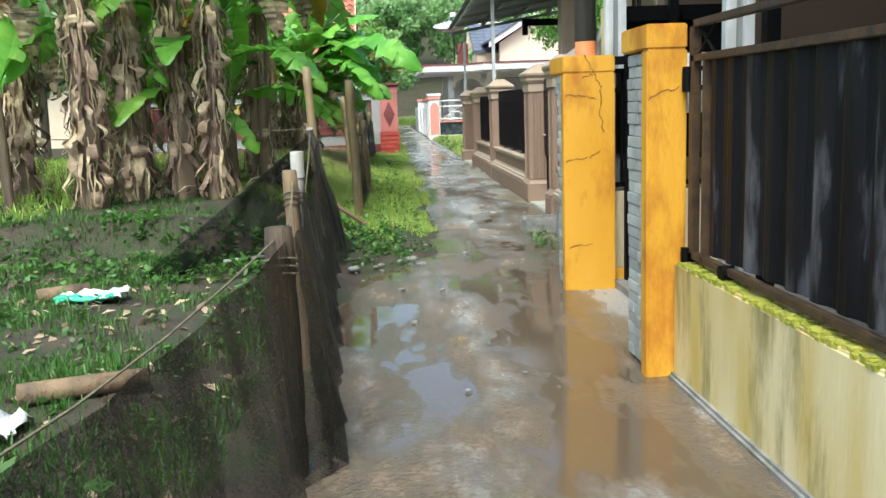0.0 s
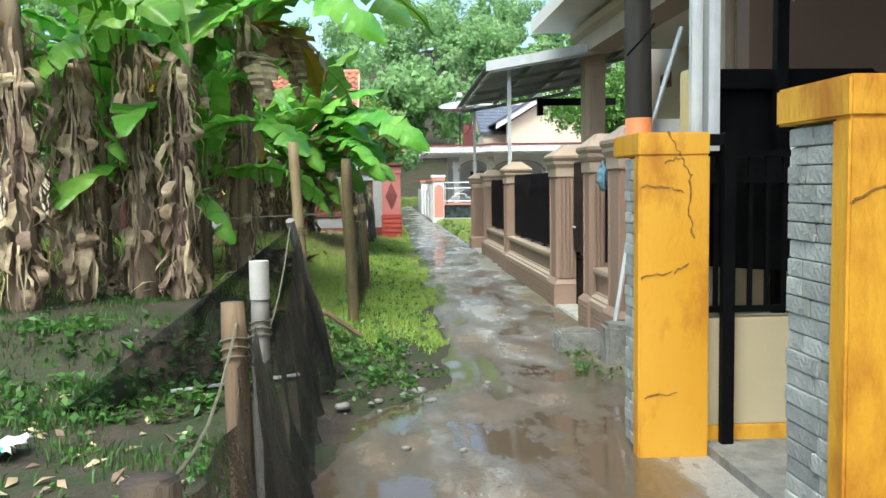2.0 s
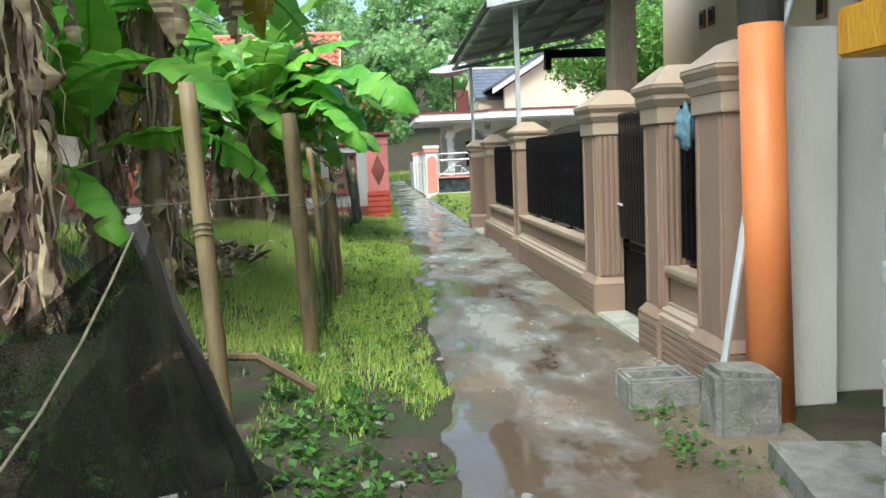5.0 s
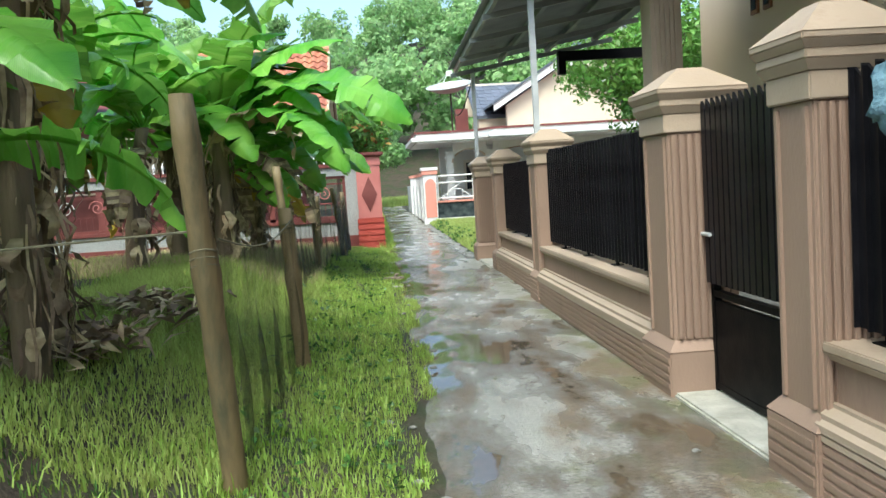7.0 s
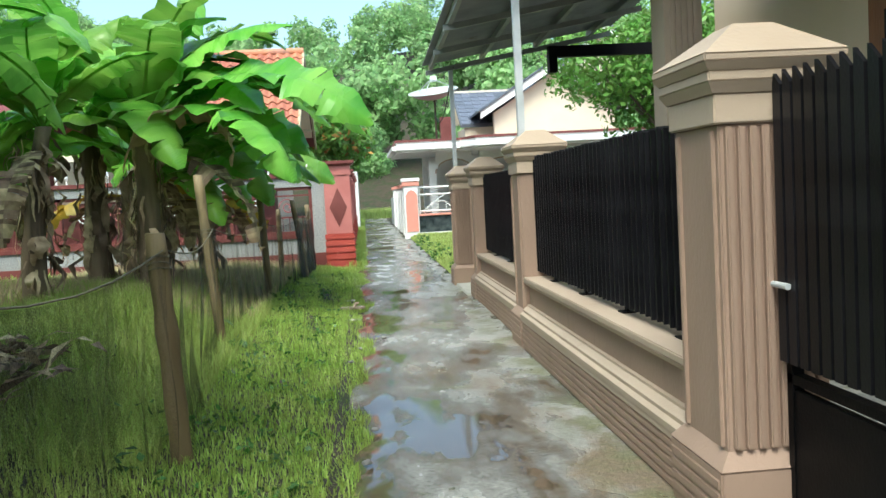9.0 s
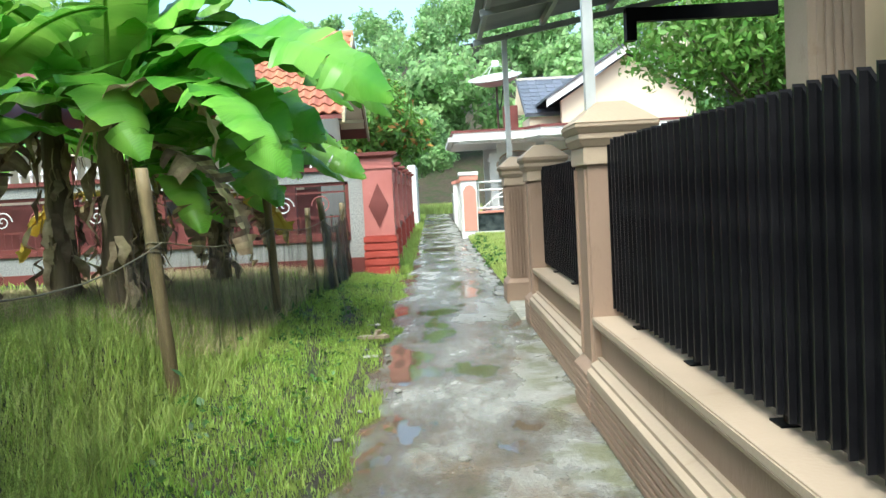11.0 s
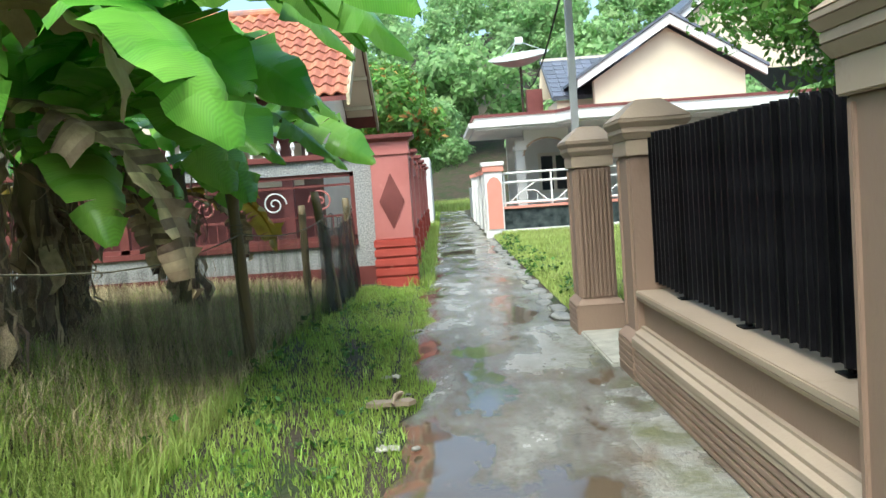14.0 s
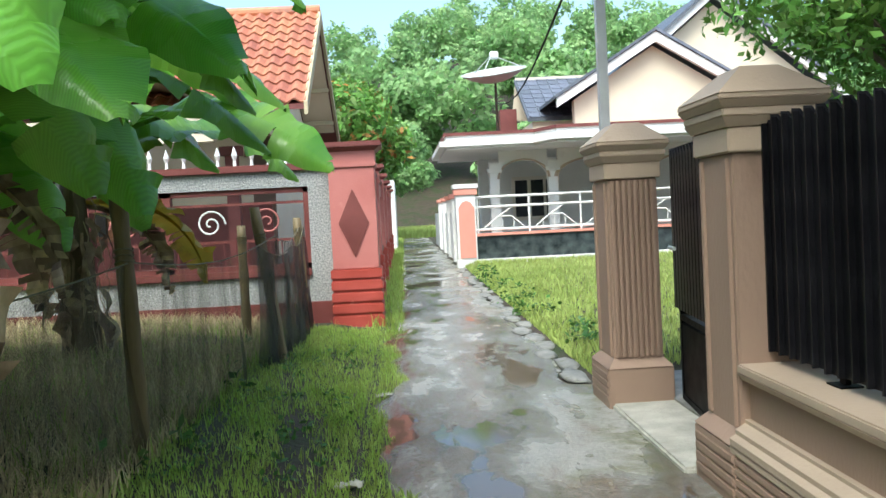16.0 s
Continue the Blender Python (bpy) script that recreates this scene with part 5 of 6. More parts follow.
DRYLEAF = [banana_leaf_mesh(1.6, 0.20, -5, -95, 0.8, M_DEAD, "dry_leaf", 11), banana_leaf_mesh(1.4, 0.22, 15, -100, 0.9, M_DEAD, "dry_leaf", 12)]

DRYARCH = banana_leaf_mesh(1.5, 0.26, 75, -110, 0.25, M_PALEDRY, "dry_leaf", 14)


def skirt(x, y, z0, z1, r, n, spread=1.0):
    """Dry sheaths and leaf strips hanging down round a stem."""
    verts, faces = [], []
    for i in range(n):
        a = rng.uniform(0, 6.28)
        wide = rng.uniform() < 0.35
        L = rng.uniform(0.12, 0.42) if wide else rng.uniform(0.2, 0.75)
        zt = rng.uniform(z0 + L * 0.6, z1)
        w = rng.uniform(0.012, 0.045) if wide else rng.uniform(0.003, 0.012)
        d = r * rng.uniform(0.85, 1.35)
        da = rng.uniform(-0.25, 0.25)
        out = max(0.0, rng.uniform(-0.05, 0.15)) * (1.3 if wide else 1.0) * spread
        m = 5
        base = len(verts)
        for k in range(m + 1):
            f = k / m
            rr = d + out * math.sin(f * 2.6) + 0.02 * math.sin(k * 2.3 + i)
            aa = a + da * f + 0.07 * math.sin(k * 1.7 + i * 2.1)
            ww = w * (0.4 + 1.2 * math.sin(math.pi * min(1, 0.2 + f * 0.8)))
            tx, ty = -math.sin(aa + 0.35 * math.sin(i + 0.7 * k)), math.cos(aa + 0.35 * math.sin(i + 0.7 * k))
            for s in (-1, 1):
                verts.append((x + rr * math.cos(aa) + s * ww * tx, y + rr * math.sin(aa) + s * ww * ty, max(z0 + 0.02, zt - L * f)))
        for k in range(m):
            q = base + k * 2
            faces.append((q, q + 1, q + 3, q + 2))
    return arrays("dry_skirt", verts, faces, M_DEAD)


def stem_mesh(x, y, z0, h, r, lean):
    b = B()
    rings, seg = 12, 12
    prev = None
    for i in range(rings + 1):
        f = i / rings
        rr = r * (1.25 - 0.55 * f + 0.06 * math.sin(i * 2.1))
        cx, cy = x + lean[0] * f * f, y + lean[1] * f * f
        cur = [b.verts.new((cx + rr * (1 + 0.10 * math.sin(3 * a + i)) * math.cos(a), cy + rr * math.sin(a), z0 - 0.1 + (h + 0.1) * f)) for a in (2 * math.pi * j / seg for j in range(seg))]
        if prev:
            for j in range(seg):
                b.faces.new((prev[j], prev[(j + 1) % seg], cur[(j + 1) % seg], cur[j]))
        prev = cur
    b.faces.new(prev)
    return mesh_of("stem", b, M_STEM, True)


def banana(x, y, h, r, leaves, size, dry, yellow=0, hanging=0, lean=(0, 0), label="banana plant with ragged brown stem and large green leaves", first=None, skirt_n=90, arch=False, fan=False):
    z0 = float(terrace(np.array(x), np.array(y)))
    t = thing("banana_plant", (x, y, z0), label, "banana plant", "banana plants in the garden")
    part("stem", stem_mesh(x, y, z0, h, r, lean), M_STEM, t)
    if dry:
        part("dry_skirt", skirt(x + lean[0] * 0.3, y + lean[1] * 0.3, z0, z0 + h * 0.97, r * 1.12, skirt_n), M_DEAD, t, "hanging dry brown leaf sheaths")
    top = Vector((x + lean[0], y + lean[1], z0 + h - 0.08))
    a0 = first if first is not None else random.uniform(0, 6.28)
    for i in range(leaves):
        a = (-0.3, 0.3, -0.8, 2.8, -2.2, -0.5, 3.4)[i % 7] + random.uniform(-0.25, 0.25) if fan and i % 3 else a0 + i * 2.4 + random.uniform(-0.25, 0.25)
        s = size * random.uniform(0.85, 1.1)
        m = Matrix.Translation(top + Vector((0, 0, 0.04 * (i % 4)))) @ Matrix.Rotation(a, 4, "Z") @ Matrix.Rotation(random.uniform(-0.3, 0.3), 4, "X") @ Matrix.Diagonal((s, s, s, 1))
        piece("leaf", LEAVES[((1, 3, 4, 5)[i % 4] if i % 3 else (0, 2)[i % 2]) if fan else (i * 5 + int(x * 7)) % 6], t, m)
    if arch:
        piece("dry_leaf", DRYARCH, t, Matrix.Translation((-1.75, 19.35, 1.80)) @ Matrix.Rotation(0.1, 4, "Z") @ Matrix.Diagonal((1.25, 1.25, 1.25, 1)))
    for kind, n, nm in ((YELLOW, yellow, "yellow_leaf"), (DRYLEAF, hanging, "dry_leaf")):
        for i in range(n):
            a = a0 + 1.1 + i * 2.2
            s = size * random.uniform(0.75, 1.0)
            m = Matrix.Translation(top - Vector((0, 0, 0.15 + 0.12 * i))) @ Matrix.Rotation(a, 4, "Z") @ Matrix.Diagonal((s, s, s, 1))
            piece(nm, kind[i % 2], t, m)


STEMS = ((-3.15, 10.3, 2.7, 0.12, 5), (-2.85, 10.7, 2.4, 0.10, 4), (-2.35, 11.2, 2.8, 0.12, 5), (-1.95, 10.9, 2.4, 0.075, 4), (-4.3, 11.4, 2.6, 0.12, 6), (-1.75, 13.3, 2.6, 0.11, 6),
         (-2.4, 13.8, 2.3, 0.11, 6), (-3.5, 13.4, 2.5, 0.12, 6), (-5.2, 12.8, 2.5, 0.12, 6), (-2.9, 15.6, 2.2, 0.11, 7), (-4.3, 15.2, 2.4, 0.12, 7),
         (-3.4, 17.5, 2.2, 0.11, 7), (-5.2, 17.0, 2.3, 0.12, 7), (-6.4, 14.6, 2.5, 0.12, 7), (-2.6, 18.9, 1.8, 0.11, 7), (-4.2, 19.6, 2.0, 0.11, 7))
for i, (x, y, h, r, n) in enumerate(STEMS):
    banana(x, y, h, r, n, random.uniform(0.85, 1.05), True, yellow=1 if i % 3 == 0 else 0, hanging=1, skirt_n=(240 if y < 14 else 90), lean=(random.uniform(-0.15, 0.25), random.uniform(-0.2, 0.2)))
banana(-1.55, 12.6, 3.2, 0.08, 6, 1.1, True, yellow=1, hanging=2, first=-0.1, lean=(0.1, 0.0))
over = thing("banana_plant", (-1.75, 13.2, 0.3), "tall banana plant with a broken brown leaf hanging over the lane", "banana plant", "banana plants in the garden")
part("stem", stem_mesh(-1.75, 13.2, 0.36, 3.0, 0.085, (0.15, -0.1)), M_STEM, over)
for i, (a, s_) in enumerate(((0.15, 1.25), (-0.5, 1.1), (2.2, 1.1), (3.4, 1.0), (-1.6, 1.1))):
    piece("leaf", LEAVES[(1, 3, 0, 1, 3)[i]], over, Matrix.Translation((-1.6, 13.1, 3.25)) @ Matrix.Rotation(a, 4, "Z") @ Matrix.Diagonal((s_, s_, s_, 1)))
piece("dry_leaf", DRYARCH, over, Matrix.Translation((-1.55, 13.05, 2.75)) @ Matrix.Rotation(-0.1, 4, "Z"))
piece("dry_leaf", DRYLEAF[1], over, Matrix.Translation((-1.6, 13.1, 3.0)) @ Matrix.Rotation(-1.2, 4, "Z"))
# bright clump beside the net fence
for x, y, h, n, s, f in ((-1.9, 21.4, 1.65, 9, 1.25, -0.5), (-2.3, 22.6, 1.8, 9, 1.3, 0.2), (-1.65, 19.9, 1.85, 12, 1.3, -1.3), (-1.75, 20.8, 1.25, 8, 1.05, 0.6), (-2.4, 20.5, 2.0, 10, 1.35, 1.5), (-1.75, 24.1, 1.5, 7, 1.0, -0.2), (-2.8, 23.6, 1.6, 7, 1.15, 2.1)):
    banana(x, y, h, 0.13, n, s, True, yellow=1 if y > 22 else 0, hanging=1, first=f, label="bright green banana plant with broad arching leaves", skirt_n=80, fan=True, arch=(y == 19.9))
for x, y, h in ((-2.15, 11.7, 1.5), (-3.0, 12.2, 1.8), (-1.9, 12.1, 1.2), (-3.5, 11.0, 1.7), (-2.55, 11.9, 0.9), (-4.1, 10.4, 1.3)):
    banana(x, y, h, 0.05, 4, 0.8, False, label="young banana shoot with upright green leaves")
# dry leaf heaps at the stems
for cx, cy in ((-1.55, 13.4), (-2.4, 11.6), (-1.6, 15.0)):
    n = 190
    c = np.stack([cx + rng.normal(size=n) * 0.28, cy + rng.normal(size=n) * 0.28, float(terrace(np.array(cx), np.array(cy))) + 0.02 + rng.uniform(0, 0.16, n)], 1)
    nr = rng.normal(size=(n, 3)) * 0.5 + np.array([0, 0, 1.0])
    tagged(new("leaf_litter", leaf_cards(c, nr / np.linalg.norm(nr, axis=1, keepdims=True), 0.12, 0.035, M_DEAD, "leaf_litter", 0.5)), "heap of dry brown banana leaves on the soil", "leaf litter", kind="stuff")


def blades(name, x, y, hmin, hmax, w, material, label, lift=None):
    n = len(x)
    z = terrace(x, y) if lift is None else lift
    h = rng.uniform(hmin, hmax, n)
    a = rng.uniform(0, 6.28, n)
    lean = rng.uniform(0.1, 0.75, n) * h
    la = rng.uniform(0, 6.28, n)
    dx, dy = np.cos(a) * w, np.sin(a) * w
    lx, ly_ = np.cos(la) * lean, np.sin(la) * lean
    p = [np.stack([x - dx, y - dy, z - 0.01], 1), np.stack([x + dx, y + dy, z - 0.01], 1),
         np.stack([x + dx * 0.8 + lx * 0.35, y + dy * 0.8 + ly_ * 0.35, z + h * 0.6], 1), np.stack([x - dx * 0.8 + lx * 0.35, y - dy * 0.8 + ly_ * 0.35, z + h * 0.6], 1),
         np.stack([x + lx, y + ly_, z + h * 0.95], 1), np.stack([x + lx, y + ly_, z + h * 0.951], 1)]
    k = np.arange(n)[:, None] * 6
    f = np.concatenate([np.concatenate([k, k + 1, k + 2, k + 3], 1), np.concatenate([k + 3, k + 2, k + 4, k + 5], 1)])
    return tagged(new(name, arrays(name, np.stack(p, 1).reshape(-1, 3), f, material)), label, "grass", kind="stuff")


def clumped(n, x0, x1, y0, y1, scale, cut):
    """Random places, thinned out where a slow noise is low."""
    x, y = rng.uniform(x0, x1, n), rng.uniform(y0, y1, n)
    v = np.sin(x * scale + 1.7 * np.sin(y * scale * 0.7)) * np.cos(y * scale * 0.9 + np.sin(x * scale * 1.3)) + rng.normal(size=n) * 0.35
    k = v > cut
    return x[k], y[k]


def on_verge(n, y0, y1):
    y = rng.uniform(y0, y1, n)
    left = np.array([lane_left(q) for q in y])
    x = -0.5 + (left + 0.10 + 0.5) * rng.uniform(0, 1, n) ** 0.85
    bare = np.sin(y * 1.3 + 2 * np.sin(x * 5)) * np.cos(x * 6 + y * 0.8) + rng.normal(size=n) * 0.4
    bare = bare - 1.3 * np.clip((10.6 - y) / 1.4, 0, 1) - 0.35 * np.exp(-((x - 0.22) / 0.10) ** 2)
    k = bare > -0.75
    return x[k], y[k]


vx, vy = on_verge(60000, 8.7, 26.5)
blades("verge_grass", vx, vy, 0.015, 0.065, 0.0036, M_GRASS, "rough bright green grass along the lane's edge", lift=terrace(vx, vy) + 0.0)
vx, vy = on_verge(2600, 8.7, 26.5)
blades("verge_tufts", vx, vy, 0.05, 0.12, 0.004, M_GRASS, "taller grass tufts along the lane's edge")
x, y = rng.uniform(0.45, 0.8, 6000), rng.uniform(26.5, 60, 6000)
blades("wall_foot_grass", x, y, 0.04, 0.2, 0.006, M_GRASS, "grass at the foot of the red wall")
x, y = clumped(26000, -3.4, -0.35, 11.3, 20.5, 1.1, -0.2)
blades("garden_grass", x, y, 0.03, 0.12, 0.005, M_GRASS, "green grass in the banana garden")
x, y = rng.uniform(-2.6, -0.35, 16000), rng.uniform(11.6, 15.0, 16000)
blades("short_garden_grass", x, y, 0.02, 0.09, 0.0042, M_LAWNLIFT, "short green grass behind the net fence")
# lighter blade colour makes up for light lost under the banana plants
x, y = rng.uniform(-2.6, -0.35, 26000), rng.uniform(14.0, 20.5, 26000)
blades("tall_garden_grass", x, y, 0.04, 0.20, 0.0042, M_LAWNLIFT, "tall green grass behind the net fence")
x, y = clumped(50000, -4.5, -0.45, 19.0, 27.0, 1.4, -0.7)
blades("dry_garden_grass", x, y, 0.03, 0.20, 0.005, M_DRYGRASS, "dry brown grass and straw behind the net fence")
x, y = rng.uniform(-3.0, -0.35, 4500), rng.uniform(18.5, 26.5, 4500)
blades("thin_green_grass", x, y, 0.04, 0.2, 0.0045, M_GRASS, "thin green grass among the dry straw")
# bank and low grass take the dark weed tone, so shade is in their colour
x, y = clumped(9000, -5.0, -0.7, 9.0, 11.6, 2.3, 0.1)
blades("bank_grass", x, y, 0.02, 0.07, 0.004, M_WEEDSHADE, "sparse short grass on the bank, darkened for garden shade")
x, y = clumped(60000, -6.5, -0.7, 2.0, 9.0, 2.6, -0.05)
blades("low_garden_grass", x, y, 0.02, 0.09, 0.005, M_WEEDSHADE, "short patchy grass on damp soil, darkened for garden shade")
x, y = rng.uniform(-12, -3.4, 20000), rng.uniform(9, 26, 20000)
blades("back_garden_grass", x, y, 0.05, 0.2, 0.010, M_GRASS, "green grass at the back of the garden")
n = 52000
y = 23.2 + 13.0 * rng.uniform(0, 1, n)
x = 2.15 + 8.5 * rng.uniform(0, 1, n) ** 1.5
blades("lawn", x, y, 0.04, 0.11, 0.006, M_LAWNLIFT, "bright unmown lawn before the white house")
x, y = rng.uniform(-1.0, 4.0, 5000), rng.uniform(62, 74, 5000)
blades("far_grass", x, y, 0.2, 0.6, 0.02, M_LAWNLIFT, "grass at the end of the lane")


def weeds(x0, x1, y0, y1, n, size, label, lift=0.0):
    cx, cy = rng.uniform(x0, x1, n), rng.uniform(y0, y1, n)
    m = 11
    c = np.repeat(np.stack([cx, cy, terrace(cx, cy) + lift], 1), m, 0) + np.abs(rng.normal(size=(n * m, 3))) * np.array([0, 0, size * 1.3]) + rng.normal(size=(n * m, 3)) * np.array([size, size, 0])
    nr = rng.normal(size=(n * m, 3)) * 0.6 + np.array([0, 0, 1.0])
    tagged(new("weeds", leaf_cards(c, nr / np.linalg.norm(nr, axis=1, keepdims=True), size * 0.8, size * 0.45, M_WEEDSHADE, "weeds")), label, "weeds", kind="stuff")


weeds(-5.5, -0.8, 7.9, 9.15, 240, 0.05, "low broad-leaved weeds below the bank")
weeds(-5.5, -0.9, 3.2, 7.6, 150, 0.04, "scattered low weeds on the soil")
weeds(-1.9, -0.9, 2.0, 3.3, 80, 0.07, "leafy weeds beside the net")
weeds(-0.3, 0.45, 8.8, 25.0, 190, 0.03, "small weeds in the grass verge")
weeds(1.45, 2.0, 8.6, 9.9, 34, 0.03, "small weeds round the broken trough")
weeds(2.08, 2.4, 23.2, 34.0, 40, 0.045, "leafy weeds along the lawn's edge", 0.05)
weeds(-0.4, 0.2, 8.0, 10.4, 60, 0.04, "leafy weeds on the muddy verge")
weeds(-0.6, -0.35, 10, 26, 18, 0.06, "weeds at the foot of the net fence")


# ---- net fences ----
def net_run(points, name, label, material=None, flare=0.0):
    """Shade net hung between tops (x, y, top height, foot height) with folds and sag."""
    verts, faces = [], []
    per, rows = 14, 9
    cols = 0
    for s in range(len(points) - 1):
        a, b_ = points[s], points[s + 1]
        for i in range(per + (1 if s == len(points) - 2 else 0)):
            f = i / per
            sag = 0.10 * math.sin(math.pi * f)
            x, y = a[0] + (b_[0] - a[0]) * f, a[1] + (b_[1] - a[1]) * f
            zt, zb = a[2] + (b_[2] - a[2]) * f - sag, a[3] + (b_[3] - a[3]) * f
            for r in range(rows):
                q = r / (rows - 1)
                fold = (0.035 * math.sin(x * 9 + y * 11 + q * 2) + 0.02 * math.sin(y * 23 + q * 5)) * (0.4 + q)
                verts.append((x + fold + flare * (0.3 + 0.7 * q), y + 0.3 * fold, zt + (zb - zt) * q))
            cols += 1
    for c in range(cols - 1):
        for r in range(rows - 1):
            k = c * rows + r
            faces.append((k, k + 1, k + rows + 1, k + rows))
    material = material or M_NET
    me = arrays(name, verts, faces, material)
    me.polygons.foreach_set("use_smooth", [True] * len(me.polygons))
    t = thing(name, points[0][:2] + (0,), label, "net fence")
    part("net", me, material, t)
    b = B()
    for s in range(len(points) - 1):
        a, c = Vector(points[s][:3]), Vector(points[s + 1][:3])
        tube(b, [a.lerp(c, i / 6) - Vector((0, 0, 0.10 * math.sin(math.pi * i / 6) - 0.006)) for i in range(7)], 0.0045, 5)
    part("rope", b, M_ROPE, t, "pale rope along the top edge")


net_run([(-1.15, 1.2, 0.70, 0.0), (-0.41, 3.74, 0.94, 0.0), (-0.48, 5.12, 1.03, 0.0), (-0.55, 6.2, 0.74, 0.0), (-0.61, 8.2, 1.2, 0.05), (-0.40, 8.97, 0.12, 0.0)], "net_fence", "loose black shade net sagging between short posts", M_DENSENET, 0.17)
net_run([(-0.30, 11.5, 1.15, 0.03), (-0.22, 14.06, 1.13, 0.03), (-0.58, 17.7, 1.12, 0.03), (-0.53, 21.45, 1.05, 0.03), (-0.22, 24.4, 1.10, 0.03), (-0.25, 26.4, 1.15, 0.03)], "net_fence", "black shade net fence on bamboo posts along the verge")
# slack triangle of net drawn aside from the leaning pole
tv, tf = [], []
for i in range(19):
    f = i / 18
    foot = Vector((-0.40, 8.95, 0.0)).lerp(Vector((-2.1, 8.05, 0.02)), f)
    for j in range(13):
        q = j / 12
        w = Vector((-0.61, 8.2, 1.2)).lerp(foot, q)
        fold = 0.05 * q * math.sin(f * 21 + q * 3) + 0.03 * q * math.sin(f * 47)
        tv.append((w.x + fold * 0.3, w.y - fold - 0.12 * math.sin(math.pi * q) * f, w.z + 0.02 * math.sin(f * 9) * q))
for i in range(18):
    for j in range(12):
        k = i * 13 + j
        tf.append((k, k + 1, k + 14, k + 13))
dn = thing("draped_net", (-0.61, 8.2, 0), "black shade net draped in a triangle from a pole", "net")
part("net", arrays("net", tv, tf, M_DENSENET), M_DENSENET, dn)
part("hem", tube(B(), [tv[k * 13 + 12] for k in range(19)], 0.012, 5), M_BLACK, dn, "rolled dark hem")
# second layer near the corner, where the net is doubled
net_run([(-0.30, 24.0, 1.05, 0.03), (-0.18, 25.2, 1.0, 0.03), (-0.22, 26.5, 1.15, 0.03)], "net_fence", "bunched black net at the red pillar", M_DENSENET)
b = B()
tube(b, [Vector((-0.35, 11.35, 1.2)).lerp(Vector((-7, 12.4, 1.3)), i / 8) - Vector((0, 0, 0.12 * math.sin(math.pi * i / 8))) for i in range(9)], 0.006, 5)
single("rope", b, M_ROPE, "thin rope strung across the banana garden", "rope")


def post(x, y, h, r, material, label, lean=(0, 0), cap=None, nodes=False):
    t = thing("fence_post", (x, y, 0), label, "post", "posts of the net fence")
    b = B()
    rings, seg = 10, 10
    prev = None
    z0 = float(terrace(np.array(x), np.array(y)))
    for i in range(rings + 1):
        f = i / rings
        rr = r * (1.08 - 0.16 * f) * (1 + 0.05 * math.sin(i * 2.7 + x * 9))
        if nodes and i % 3 == 0:
            rr *= 1.12
        cur = [b.verts.new((x + lean[0] * f + rr * (1 + 0.12 * noise.noise(Vector((a, f * 3, x)))) * math.cos(a), y + lean[1] * f + rr * math.sin(a), z0 - 0.1 + (h + 0.1 - z0) * f)) for a in (2 * math.pi * j / seg for j in range(seg))]
        if prev:
            for j in range(seg):
                b.faces.new((prev[j], prev[(j + 1) % seg], cur[(j + 1) % seg], cur[j]))
        prev = cur
    b.faces.new(prev)
    part("shaft", b, material, t, smooth=True)
    if cap:
        part("painted_top", rod(B(), (x + lean[0], y + lean[1], h - 0.02), (x + lean[0], y + lean[1], h + 0.15), r * 1.05, r * 1.05, 20), cap, t, "white painted top")
    b = B()
    for k in range(3):
        zz = min(1.12, h - 0.12) - 0.03 * k
        f = zz / h
        m = Matrix.Translation((x + lean[0] * f, y + lean[1] * f, zz))
        ring = [m @ Vector((1.12 * r * math.cos(2 * math.pi * j / 10), 1.12 * r * math.sin(2 * math.pi * j / 10), 0.01 * math.sin(j))) for j in range(11)]
        tube(b, ring, 0.004, 5)
    part("lashing", b, M_ROPE, t, "pale string lashing")


post(-0.41, 3.74, 0.98, 0.058, M_ROT, "dark rotted stump post with a pale rag tie")
post(-0.46, 5.12, 1.10, 0.042, M_LOG, "split dry wooden post in the net fence", lean=(-0.04, 0.05))
post(-0.55, 6.2, 1.0, 0.042, M_POLE, "short grey post with a white painted top", cap=M_CAP)
post(-0.64, 9.8, 1.85, 0.045, M_BAMBOO, "tall weathered bamboo post", lean=(-0.1, 0.1), nodes=True)
for x, y, h, l, ly2 in ((-0.30, 11.5, 1.74, -0.04, -0.35), (-0.20, 14.06, 1.22, -0.06, 0), (-0.56, 17.7, 1.62, -0.12, 0), (-0.52, 21.45, 1.50, -0.05, 0), (-0.20, 24.4, 1.35, -0.18, 0), (-0.22, 26.4, 1.25, -0.05, 0), (-0.75, 25.8, 1.2, 0.0, 0)):
    post(x, y, h, 0.052 if y < 15 else 0.044, M_BAMBOO, "weathered brown bamboo fence post", lean=(l, ly2), nodes=True)
b = B()
rod(b, (-0.39, 8.99, 0.0), (-0.61, 8.2, 1.25), 0.035, 0.03, 8)
single("leaning_pole", b, M_POLE, "grey pole propping up the black net", "pole")
b = B()
tube(b, [(-1.45, 8.3, 0.10), (-0.62, 8.72, 0.10)], 0.013, 6)
single("white_stick", b, M_PLASTIC, "thin white pipe lying on the soil", "pipe")
b = B()
tube(b, [(-1.1, 9.6, 0.3), (-0.9, 9.9, 0.42), (-0.5, 10.1, 0.35), (-0.2, 10.2, 0.12)], 0.025, 7)
single("dry_branch", b, M_LOG, "pale dry branch lying in the grass", "branch")

